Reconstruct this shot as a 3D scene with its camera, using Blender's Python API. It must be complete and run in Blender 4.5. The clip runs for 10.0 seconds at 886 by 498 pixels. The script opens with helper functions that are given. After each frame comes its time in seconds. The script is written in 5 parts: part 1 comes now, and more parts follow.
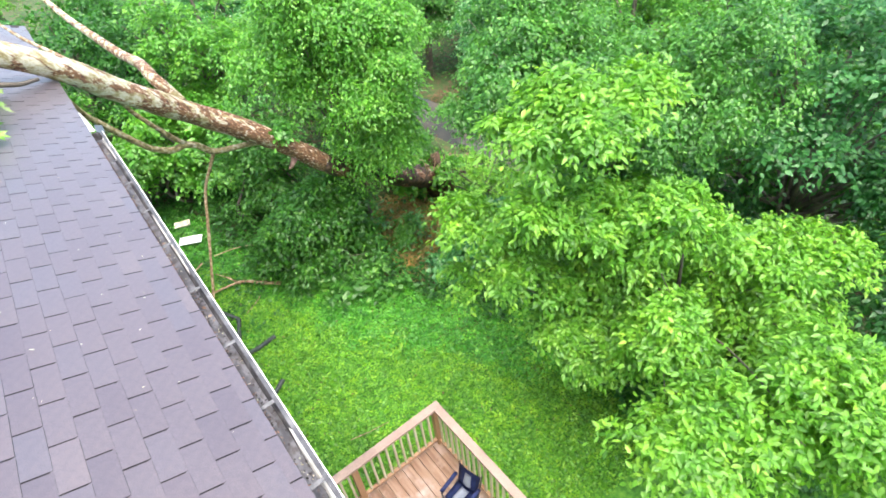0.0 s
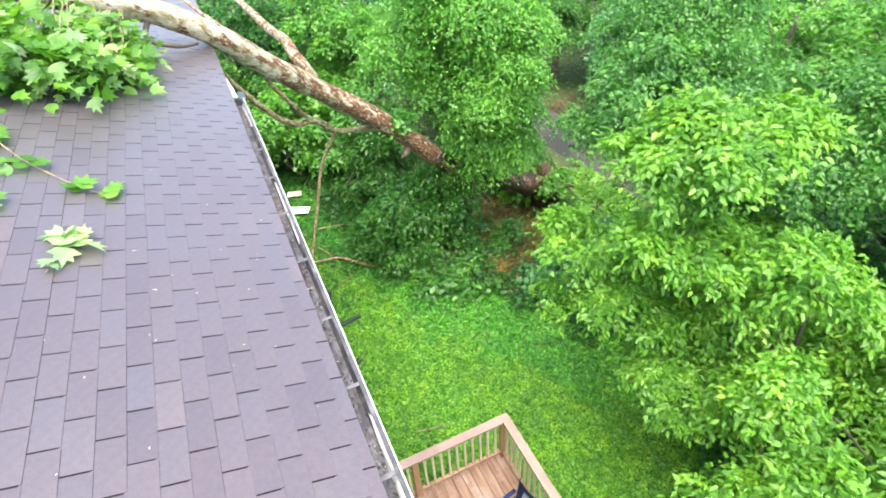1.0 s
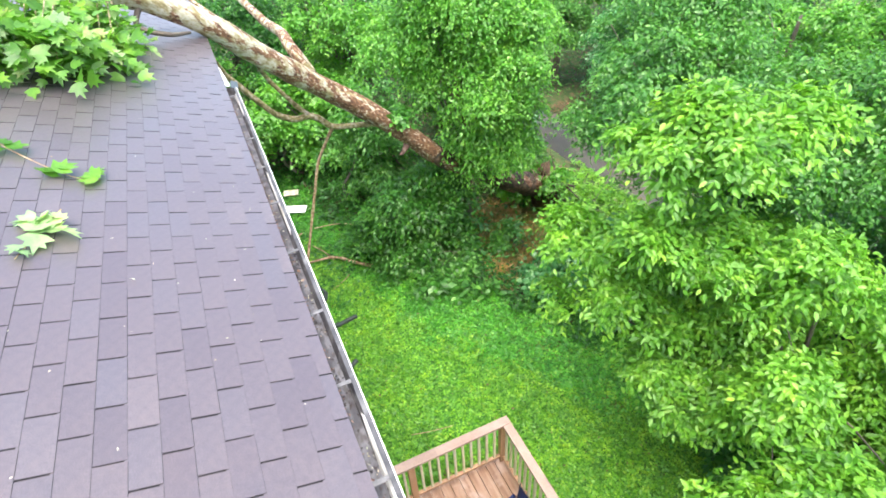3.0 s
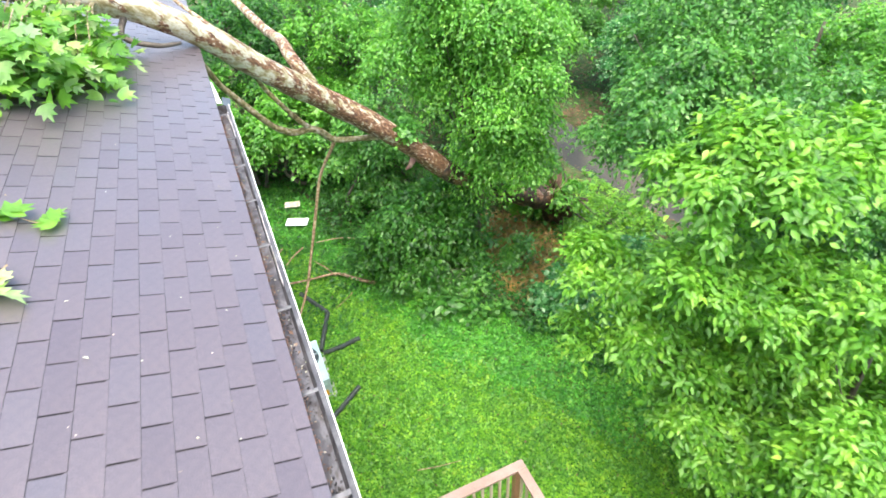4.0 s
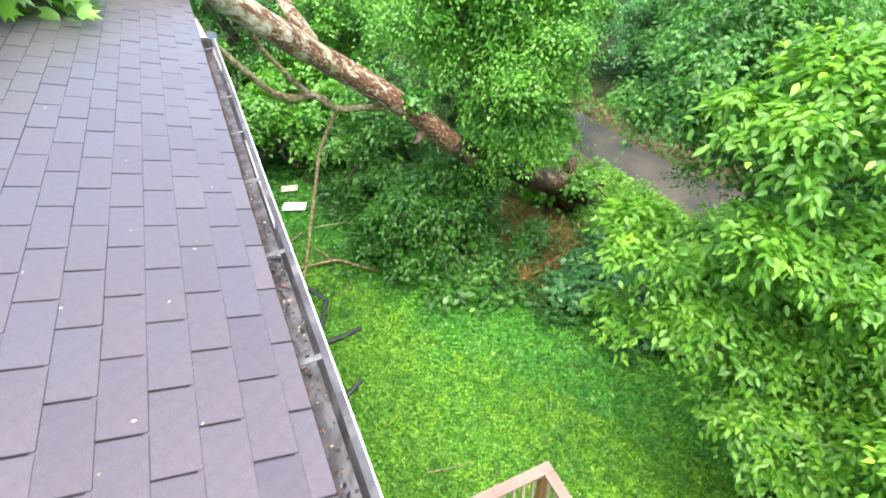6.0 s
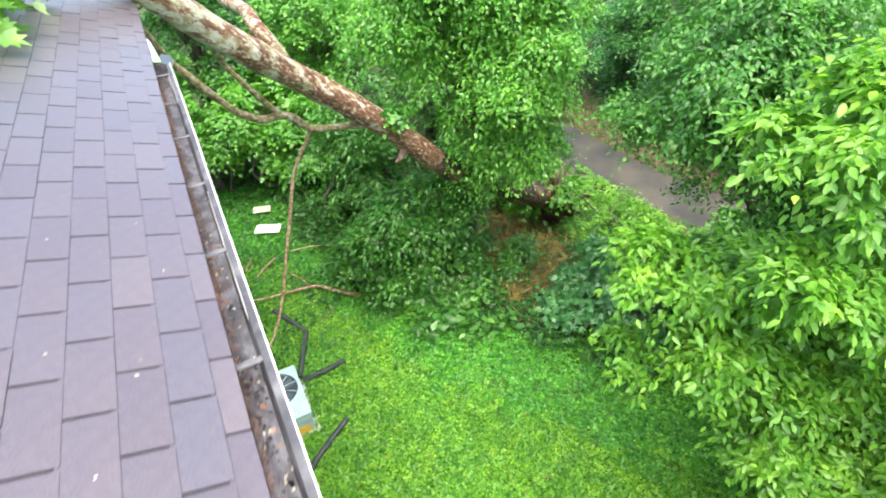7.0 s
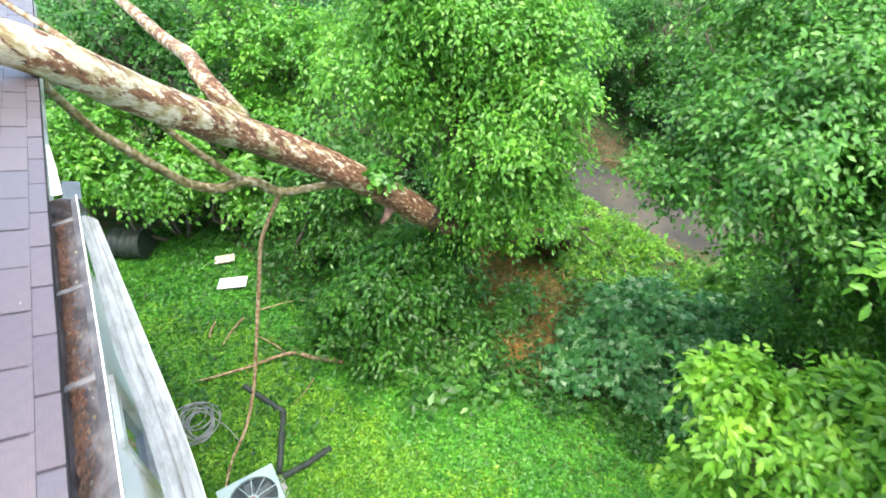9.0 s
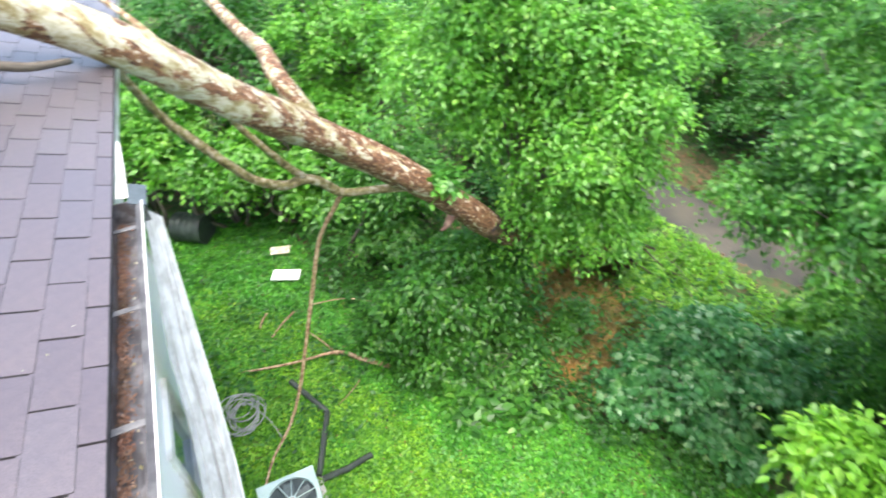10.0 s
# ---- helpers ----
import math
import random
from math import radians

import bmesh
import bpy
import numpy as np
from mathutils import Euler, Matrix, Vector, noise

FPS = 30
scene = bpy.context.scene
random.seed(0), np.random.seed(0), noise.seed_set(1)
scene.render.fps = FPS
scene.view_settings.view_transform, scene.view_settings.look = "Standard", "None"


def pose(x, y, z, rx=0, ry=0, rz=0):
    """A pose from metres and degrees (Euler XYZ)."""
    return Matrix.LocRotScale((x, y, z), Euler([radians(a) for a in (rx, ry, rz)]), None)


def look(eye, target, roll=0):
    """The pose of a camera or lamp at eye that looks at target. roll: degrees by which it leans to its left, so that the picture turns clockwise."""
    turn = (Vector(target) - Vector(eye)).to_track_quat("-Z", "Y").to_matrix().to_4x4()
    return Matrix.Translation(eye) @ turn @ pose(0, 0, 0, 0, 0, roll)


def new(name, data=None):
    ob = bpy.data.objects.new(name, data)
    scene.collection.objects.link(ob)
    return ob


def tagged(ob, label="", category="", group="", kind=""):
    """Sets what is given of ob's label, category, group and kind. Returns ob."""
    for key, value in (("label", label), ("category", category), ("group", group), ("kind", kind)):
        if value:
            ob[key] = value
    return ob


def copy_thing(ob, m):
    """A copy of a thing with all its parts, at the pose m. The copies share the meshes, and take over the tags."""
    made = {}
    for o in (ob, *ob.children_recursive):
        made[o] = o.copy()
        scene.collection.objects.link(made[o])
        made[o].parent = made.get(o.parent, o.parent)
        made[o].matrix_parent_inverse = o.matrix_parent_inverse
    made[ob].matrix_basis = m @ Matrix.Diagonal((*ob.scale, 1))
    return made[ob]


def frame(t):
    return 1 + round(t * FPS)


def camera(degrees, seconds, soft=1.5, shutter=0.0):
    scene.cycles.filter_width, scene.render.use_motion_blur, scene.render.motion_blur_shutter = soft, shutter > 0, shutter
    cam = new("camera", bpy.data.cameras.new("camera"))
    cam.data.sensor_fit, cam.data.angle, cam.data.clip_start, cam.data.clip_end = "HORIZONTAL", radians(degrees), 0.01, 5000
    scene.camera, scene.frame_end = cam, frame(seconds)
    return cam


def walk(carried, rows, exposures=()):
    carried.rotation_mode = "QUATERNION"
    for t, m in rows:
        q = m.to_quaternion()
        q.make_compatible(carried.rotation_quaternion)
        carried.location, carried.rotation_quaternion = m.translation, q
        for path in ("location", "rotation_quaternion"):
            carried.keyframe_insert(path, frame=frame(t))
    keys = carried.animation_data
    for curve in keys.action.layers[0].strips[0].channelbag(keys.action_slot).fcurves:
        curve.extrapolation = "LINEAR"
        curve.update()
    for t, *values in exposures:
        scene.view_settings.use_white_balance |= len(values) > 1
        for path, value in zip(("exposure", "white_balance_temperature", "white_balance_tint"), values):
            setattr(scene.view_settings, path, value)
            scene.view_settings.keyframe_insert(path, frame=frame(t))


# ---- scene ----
cam = camera(78.3, 10.0, soft=1.7, shutter=0.5)
PATH = [
    (0, (-0.176, -0.264, 8.71), (0.66, 0.981, 7.387), -6.7),
    (0.5, (-0.178, -0.212, 8.669), (0.654, 1.04, 7.35), -6.8),
    (0.6, (-0.188, -0.197, 8.67), (0.596, 1.089, 7.353), -6.43),
    (0.7, (-0.204, -0.175, 8.672), (0.501, 1.161, 7.362), -5.84),
    (0.8, (-0.221, -0.151, 8.674), (0.403, 1.235, 7.374), -5.25),
    (0.9, (-0.229, -0.14, 8.675), (0.354, 1.269, 7.38), -4.95),
    (1, (-0.233, -0.134, 8.675), (0.329, 1.286, 7.384), -4.8),
    (1.5, (-0.259, -0.112, 8.717), (0.284, 1.317, 7.427), -4.4),
    (2, (-0.277, -0.098, 8.623), (0.272, 1.332, 7.338), -4.4),
    (2.2, (-0.235, -0.111, 8.57), (0.308, 1.321, 7.285), -4.61),
    (3.3, (-0.176, 0.115, 8.451), (0.402, 1.539, 7.171), -4.23),
    (3.5, (-0.125, 0.282, 8.445), (0.447, 1.708, 7.165), -4.2),
    (4, (-0.014, 0.618, 8.355), (0.549, 2.055, 7.078), -4.3),
    (4.5, (0.005, 0.89, 8.118), (0.567, 2.327, 6.847), -3.8),
    (5, (-0.022, 0.956, 7.784), (0.538, 2.397, 6.516), -3.9),
    (5.5, (-0.067, 1.005, 7.606), (0.497, 2.447, 6.34), -3.8),
    (5.7, (-0.089, 1.032, 7.587), (0.477, 2.469, 6.316), -3.7),
    (7, (0.026, 1.792, 7.456), (0.684, 3.198, 6.194), -3.5),
    (7.5, (0.092, 2.142, 7.455), (0.821, 3.507, 6.189), -4.1),
    (8, (0.184, 2.517, 7.476), (0.93, 3.869, 6.205), -3.8),
    (8.5, (0.32, 2.934, 7.513), (1.069, 4.279, 6.236), -3.7),
    (9, (0.458, 3.385, 7.554), (1.208, 4.723, 6.27), -3.4),
    (9.5, (0.48, 3.632, 7.486), (1.237, 4.965, 6.201), -3.6),
    (10, (0.468, 3.781, 7.5), (1.063, 5.194, 6.216), -3.2),
]
walk(cam, [(t, look(eye, target, roll)) for t, eye, target, roll in PATH])

# ---- light: bright overcast ----
SUN_UP, SUN_ROT = radians(74), radians(195)
world = bpy.data.worlds.new("sky")
world.use_nodes = True
scene.world = world
wn = world.node_tree
sky = wn.nodes.new("ShaderNodeTexSky")
sky.sky_type, sky.sun_disc = "NISHITA", False
sky.sun_elevation, sky.sun_rotation = SUN_UP, SUN_ROT
sky.air_density, sky.dust_density, sky.ozone_density = 1.0, 4.0, 0.6
wn.links.new(sky.outputs[0], wn.nodes["Background"].inputs[0])
wn.nodes["Background"].inputs[1].default_value = 0.15
sun_data = bpy.data.lights.new("sun", "SUN")
sun_data.energy, sun_data.angle, sun_data.color = 1.5, radians(70), (1.0, 0.97, 0.92)
sun = new("sun", sun_data)
sun.matrix_world = look((0, 0, 40), (0 - 12 * math.sin(SUN_ROT), 0 - 12 * math.cos(SUN_ROT), 40 - 12 * math.tan(SUN_UP)))
scene.view_settings.exposure = 1.94

# ---- small helpers ----
ORIGIN = {}


def thing(name, at, label, category, group="", kind=""):
    """A top-level empty at its base."""
    ob = new(name)
    ob.location = at
    ob.empty_display_size = 0.1
    ORIGIN[ob.name] = Vector(at)
    return tagged(ob, label, category, group, kind)


def as_mesh(name, data):
    if isinstance(data, bmesh.types.BMesh):
        me = bpy.data.meshes.new(name)
        data.to_mesh(me)
        data.free()
        return me
    return data


def part(name, data, material, parent, label="", smooth=False, kind=""):
    """Links a bmesh or mesh, built in world metres, as one object under parent."""
    me = as_mesh(name, data)
    me.materials.append(material)
    if smooth:
        me.shade_smooth()
    base = ORIGIN[parent.name]
    me.transform(Matrix.Translation(-base))
    ob = new(name, me)
    ob.parent = parent
    ORIGIN[ob.name] = base
    return tagged(ob, label, kind=kind)


def single(name, data, material, label, category, at=(0, 0, 0), smooth=False, group="", kind=""):
    """A thing of one mesh."""
    me = as_mesh(name, data)
    me.materials.append(material)
    if smooth:
        me.shade_smooth()
    me.transform(Matrix.Translation(-Vector(at)))
    ob = new(name, me)
    ob.location = at
    ORIGIN[ob.name] = Vector(at)
    return tagged(ob, label, category, group, kind)


def add_box(bm, lo, hi, bevel=0.0, m=None):
    lo, hi = Vector(lo), Vector(hi)
    made = bmesh.ops.create_cube(bm, size=1.0, matrix=Matrix.LocRotScale((lo + hi) / 2, None, hi - lo))
    verts = made["verts"]
    if bevel:
        edges = list({e for v in verts for e in v.link_edges})
        verts = bmesh.ops.bevel(bm, geom=edges, offset=bevel, segments=2, affect="EDGES", profile=0.6)["verts"]
    if m is not None:
        bmesh.ops.transform(bm, matrix=m, verts=verts)
    return bm


def box(lo, hi, bevel=0.0, m=None):
    return add_box(bmesh.new(), lo, hi, bevel, m)


def smooth_path(points, radii, steps=6):
    """Catmull-Rom through points."""
    p = [Vector(q) for q in points]
    p = [2 * p[0] - p[1], *p, 2 * p[-1] - p[-2]]
    r = [radii[0], *radii, radii[-1]]
    out, rad = [], []
    for k in range(1, len(p) - 2):
        for s in range(steps):
            u = s / steps
            a, b, c, d = p[k - 1 : k + 3]
            out.append(0.5 * (2 * b + (c - a) * u + (2 * a - 5 * b + 4 * c - d) * u * u + (3 * b - a - 3 * c + d) * u**3))
            rad.append(r[k] * (1 - u) + r[k + 1] * u)
    return out + [p[-2]], rad + [r[-2]]


def add_tube(bm, points, radii, seg=8, steps=6, rough=0.0, seed=0.0):
    path, rad = smooth_path(points, radii, steps)
    rings, side = [], Vector((0.31, 0.17, 0.93))
    for k, (q, r) in enumerate(zip(path, rad)):
        ahead = (path[min(k + 1, len(path) - 1)] - path[max(k - 1, 0)]).normalized()
        side = (side - ahead * side.dot(ahead)).normalized()
        up = ahead.cross(side)
        ring = []
        for n in range(seg):
            a = 2 * math.pi * n / seg
            d = side * math.cos(a) + up * math.sin(a)
            wob = 1 + rough * noise.noise(q * 3 + d * 1.3 + Vector((seed, 0, 0))) if rough else 1
            ring.append(bm.verts.new(q + d * r * wob))
        rings.append(ring)
    for a, b in zip(rings, rings[1:]):
        for n in range(seg):
            bm.faces.new((a[n], a[(n + 1) % seg], b[(n + 1) % seg], b[n]))
    bm.faces.new(rings[0][::-1])
    bm.faces.new(rings[-1])
    return bm


def tube(points, radii, seg=8, steps=6, rough=0.0, seed=0.0):
    return add_tube(bmesh.new(), points, radii, seg, steps, rough, seed)


# ---- materials ----
def material(name):
    m = bpy.data.materials.new(name)
    m.use_nodes = True
    return m, m.node_tree, m.node_tree.nodes["Principled BSDF"]


def node(nt, kind, **inputs):
    n = nt.nodes.new(kind)
    for key, value in inputs.items():
        n.inputs[key.replace("_", " ")].default_value = value
    return n


def texture(nt, kind, scale, detail=4.0, space="Object", stretch=(1, 1, 1)):
    coord = nt.nodes.new("ShaderNodeTexCoord")
    mapping = nt.nodes.new("ShaderNodeMapping")
    mapping.inputs["Scale"].default_value = stretch
    nt.links.new(coord.outputs[space], mapping.inputs["Vector"])
    n = nt.nodes.new(kind)
    n.inputs["Scale"].default_value = scale
    if kind == "ShaderNodeTexNoise":
        n.inputs["Detail"].default_value = detail
    nt.links.new(mapping.outputs[0], n.inputs["Vector"])
    return n.outputs["Fac"] if kind == "ShaderNodeTexNoise" else n.outputs["Distance"]


def ramp(nt, fac, stops):
    n = nt.nodes.new("ShaderNodeValToRGB")
    while len(n.color_ramp.elements) < len(stops):
        n.color_ramp.elements.new(0.5)
    for e, (pos, colour) in zip(n.color_ramp.elements, stops):
        e.position, e.color = pos, (*colour, 1)
    nt.links.new(fac, n.inputs[0])
    return n.outputs[0]


def mix(nt, fac, a, b, mode="MIX"):
    n = nt.nodes.new("ShaderNodeMix")
    n.data_type, n.blend_type = "RGBA", mode
    for value, sock in ((fac, n.inputs[0]), (a, n.inputs[6]), (b, n.inputs[7])):
        if isinstance(value, (int, float)):
            sock.default_value = value
        elif isinstance(value, tuple):
            sock.default_value = (*value, 1)
        else:
            nt.links.new(value, sock)
    return n.outputs[2]


def bump(nt, bsdf, height, strength=0.4, distance=0.01):
    n = node(nt, "ShaderNodeBump", Strength=strength, Distance=distance)
    nt.links.new(height, n.inputs["Height"])
    nt.links.new(n.outputs[0], bsdf.inputs["Normal"])


def plain(name, stops, scale=6.0, rough=0.6, metal=0.0, bump_scale=60.0, bump_amount=0.2, stretch=(1, 1, 1), dirt_or_sheen=None):
    """A ramp of noise at one scale, grain at another, an optional grime or painted-sheen colour in patches."""
    m, nt, b = material(name)
    colour = ramp(nt, texture(nt, "ShaderNodeTexNoise", scale, 6.0, stretch=stretch), stops)
    grain = texture(nt, "ShaderNodeTexNoise", bump_scale, 4.0, stretch=stretch)
    colour = mix(nt, 0.25, colour, grain, "OVERLAY")
    if dirt_or_sheen:
        patch = ramp(nt, texture(nt, "ShaderNodeTexNoise", scale * 0.6 + 1.7, 8.0), [(0.5, (0, 0, 0)), (0.68, (1, 1, 1))])
        colour = mix(nt, patch, colour, dirt_or_sheen)
    nt.links.new(colour, b.inputs["Base Color"])
    b.inputs["Roughness"].default_value, b.inputs["Metallic"].default_value = rough, metal
    bump(nt, b, grain, bump_amount, 0.01)
    return m


def leaf_material(name, dark, light, tip, gloss=0.42, through_amount=0.4):
    """Leaves: one tone per leaf, lighter young ones and painted glints, veins by noise, light through the blade."""
    m, nt, b = material(name)
    geo = nt.nodes.new("ShaderNodeNewGeometry")
    colour = ramp(nt, geo.outputs["Random Per Island"], [(0.0, dark), (0.35, light), (0.8, light), (1.0, tip)])
    # two noise scales paint bright and shaded clumps into the leaf colour
    broad = ramp(nt, texture(nt, "ShaderNodeTexNoise", 1.5, 4.0), [(0.3, (0.72, 0.8, 0.76)), (0.5, (0.97, 0.98, 0.96)), (0.7, (1.28, 1.16, 1.02))])
    colour = mix(nt, 1.0, colour, broad, "MULTIPLY")
    spray_tone = ramp(nt, texture(nt, "ShaderNodeTexNoise", 4.5, 3.0), [(0.32, (0.72, 0.8, 0.78)), (0.5, (1, 1, 1)), (0.68, (1.5, 1.24, 1.15))])
    colour = mix(nt, 1.0, colour, spray_tone, "MULTIPLY")
    fine = ramp(nt, texture(nt, "ShaderNodeTexNoise", 35.0, 3.0), [(0.3, (0.85, 0.85, 0.85)), (0.7, (1.1, 1.1, 1.1))])
    colour = mix(nt, 1.0, colour, fine, "MULTIPLY")
    nt.links.new(colour, b.inputs["Base Color"])
    b.inputs["Roughness"].default_value = gloss
    b.inputs["Specular IOR Level"].default_value = 0.6
    tl = nt.nodes.new("ShaderNodeBsdfTranslucent")
    warm = mix(nt, 1.0, colour, (1.12, 1.18, 0.6), "MULTIPLY")
    nt.links.new(warm, tl.inputs["Color"])
    both = nt.nodes.new("ShaderNodeMixShader")
    both.inputs[0].default_value = through_amount
    nt.links.new(b.outputs[0], both.inputs[1])
    nt.links.new(tl.outputs[0], both.inputs[2])
    nt.links.new(both.outputs[0], nt.nodes["Material Output"].inputs["Surface"])
    return m


def shingle_material(name, source):
    """Mineral granules on asphalt; each tab has its own tone."""
    m, nt, b = material(name)
    if source == "object":
        info = nt.nodes.new("ShaderNodeObjectInfo")
        tone = info.outputs["Random"]
    else:
        info = nt.nodes.new("ShaderNodeNewGeometry")
        tone = info.outputs["Random Per Island"]
    colour = ramp(nt, tone, [(0.0, (0.092, 0.078, 0.085)), (0.3, (0.104, 0.089, 0.094)), (0.75, (0.11, 0.094, 0.098)), (0.92, (0.102, 0.093, 0.102)), (1.0, (0.126, 0.107, 0.107))])
    granule = texture(nt, "ShaderNodeTexNoise", 330.0, 2.0)
    speck = ramp(nt, granule, [(0.3, (0.68, 0.66, 0.66)), (0.5, (1, 1, 1)), (0.7, (1.32, 1.3, 1.28))])
    colour = mix(nt, 1.0, colour, speck, "MULTIPLY")
    blotch = ramp(nt, texture(nt, "ShaderNodeTexNoise", 26.0, 6.0), [(0.32, (0.9, 0.9, 0.92)), (0.5, (1.0, 0.99, 0.99)), (0.68, (1.1, 1.06, 1.04))])
    colour = mix(nt, 1.0, colour, blotch, "MULTIPLY")
    # cool patches paint the sky's sheen on damp shingles into the colour
    wet = ramp(nt, texture(nt, "ShaderNodeTexNoise", 0.8, 5.0), [(0.35, (0.84, 0.88, 0.97)), (0.65, (1.1, 1.03, 1.0))])
    colour = mix(nt, 1.0, colour, wet, "MULTIPLY")
    nt.links.new(colour, b.inputs["Base Color"])
    damp = ramp(nt, texture(nt, "ShaderNodeTexNoise", 1.3, 5.0), [(0.35, (0.3, 0.3, 0.3)), (0.65, (0.45, 0.45, 0.45))])
    nt.links.new(damp, b.inputs["Roughness"])
    b.inputs["Specular IOR Level"].default_value = 0.6
    b.inputs["Coat Weight"].default_value, b.inputs["Coat Roughness"].default_value = 0.6, 0.32
    bump(nt, b, granule, 0.2, 0.002)
    return m


def bark_material(name, kind):
    m, nt, b = material(name)
    if kind == "sycamore":
        # patches drawn out along the trunk
        coord = nt.nodes.new("ShaderNodeTexCoord")
        turned = nt.nodes.new("ShaderNodeVectorRotate")
        turned.rotation_type = "Y_AXIS"
        turned.inputs["Angle"].default_value = radians(-44)
        nt.links.new(coord.outputs["Object"], turned.inputs["Vector"])

        def patches(scale, detail, long, shift):
            mp = nt.nodes.new("ShaderNodeMapping")
            mp.inputs["Scale"].default_value = (long, 1, 1)
            mp.inputs["Location"].default_value = (shift, 0, 0)
            nt.links.new(turned.outputs[0], mp.inputs["Vector"])
            n = node(nt, "ShaderNodeTexNoise", Scale=scale, Detail=detail, Roughness=0.62)
            nt.links.new(mp.outputs[0], n.inputs["Vector"])
            return n.outputs["Fac"]

        big = patches(8.5, 7.0, 0.34, 0.0)
    else:
        big = texture(nt, "ShaderNodeTexNoise", 5.0, 9.0)
    fine = texture(nt, "ShaderNodeTexNoise", 45.0, 5.0)
    if kind == "sycamore":
        smooth_bark = ramp(nt, patches(11.0, 8.0, 0.5, 3.0), [(0.32, (0.13, 0.1, 0.04)), (0.42, (0.25, 0.2, 0.09)), (0.49, (0.37, 0.33, 0.21)), (0.57, (0.52, 0.49, 0.39)), (0.66, (0.3, 0.24, 0.12)), (0.72, (0.2, 0.13, 0.06))])
        flakes = ramp(nt, patches(26.0, 6.0, 0.5, 6.0), [(0.34, (0.045, 0.02, 0.012)), (0.45, (0.12, 0.058, 0.03)), (0.55, (0.2, 0.105, 0.053)), (0.59, (0.27, 0.165, 0.09)), (0.615, (0.52, 0.46, 0.37))])
        grow = nt.nodes.new("ShaderNodeTexCoord")
        sep = nt.nodes.new("ShaderNodeSeparateXYZ")
        nt.links.new(grow.outputs["Object"], sep.inputs[0])
        lift = nt.nodes.new("ShaderNodeMapRange")
        lift.inputs["From Min"].default_value, lift.inputs["From Max"].default_value = -6.2, -3.1
        lift.inputs["To Min"].default_value, lift.inputs["To Max"].default_value = -0.09, 0.12
        nt.links.new(sep.outputs[0], lift.inputs[0])
        add = nt.nodes.new("ShaderNodeMath")
        nt.links.new(big, add.inputs[0])
        nt.links.new(lift.outputs[0], add.inputs[1])
        mask = ramp(nt, add.outputs[0], [(0.485, (0, 0, 0)), (0.515, (1, 1, 1))])
        colour = mix(nt, mask, smooth_bark, flakes)
        bump(nt, b, add.outputs[0], 0.6, 0.02)
    else:
        colour = ramp(nt, big, [(0.3, (0.055, 0.045, 0.035)), (0.6, (0.15, 0.125, 0.095)), (0.8, (0.22, 0.2, 0.16))])
        colour = mix(nt, 0.4, colour, fine, "OVERLAY")
        bump(nt, b, fine, 0.7, 0.02)
    nt.links.new(colour, b.inputs["Base Color"])
    b.inputs["Roughness"].default_value = 0.75
    return m


M_SHINGLE = shingle_material("asphalt_shingle", "object")
M_SHINGLE_FIELD = shingle_material("asphalt_shingle_field", "island")
# bared asphalt core, its dark colour also painting the shadow line below each course
M_EDGE = plain("cut_asphalt_edge_and_shadow", [(0.3, (0.036, 0.032, 0.034)), (0.7, (0.07, 0.062, 0.064))], 40.0, rough=0.85)
M_FELT = plain("roof_felt", [(0.3, (0.02, 0.018, 0.018)), (0.7, (0.05, 0.045, 0.045))], rough=0.9)
M_WHITE_METAL = plain("white_painted_aluminium", [(0.3, (0.72, 0.73, 0.72)), (0.7, (0.82, 0.82, 0.8))], 3.0, 0.4, bump_amount=0.05, dirt_or_sheen=(0.5, 0.5, 0.45))
M_STREAKED = plain("grime_streaked_white_aluminium", [(0.3, (0.36, 0.36, 0.345)), (0.42, (0.5, 0.5, 0.485)), (0.52, (0.6, 0.6, 0.585)), (0.7, (0.67, 0.67, 0.655))], 9.0, 0.5, bump_amount=0.15, stretch=(2.2, 0.35, 0.8), dirt_or_sheen=(0.4, 0.4, 0.375))
M_TROUGH_SIDE = plain("dark_grey_gutter_front", [(0.3, (0.035, 0.035, 0.038)), (0.7, (0.085, 0.085, 0.09))], 9.0, 0.5, bump_amount=0.2, dirt_or_sheen=(0.15, 0.15, 0.15))
M_TROUGH = plain("wet_grimy_gutter_inside", [(0.36, (0.07, 0.07, 0.077)), (0.47, (0.125, 0.123, 0.133)), (0.55, (0.185, 0.185, 0.2)), (0.66, (0.115, 0.105, 0.1))], 19.0, 0.42, bump_scale=90.0, bump_amount=0.4, stretch=(1, 0.4, 1), dirt_or_sheen=(0.07, 0.062, 0.06))
M_FLAP = plain("blue_grey_sheet_metal", [(0.3, (0.05, 0.068, 0.078)), (0.7, (0.09, 0.115, 0.125))], 12.0, 0.45)
M_HANGER = plain("gutter_strap", [(0.3, (0.08, 0.08, 0.083)), (0.7, (0.19, 0.19, 0.19))], 22.0, 0.6)
M_LITTER = leaf_material("dry_needles_and_leaves", (0.15, 0.08, 0.055), (0.29, 0.165, 0.115), (0.42, 0.31, 0.25), 0.8, 0.1)
M_LITTER_BANK = leaf_material("rotting_bank_leaves", (0.05, 0.03, 0.018), (0.14, 0.08, 0.045), (0.23, 0.15, 0.095), 0.8, 0.1)
M_SIDING = plain("white_vinyl_siding", [(0.3, (0.8, 0.8, 0.79)), (0.7, (0.86, 0.86, 0.85))], 2.0, 0.4, bump_amount=0.05)
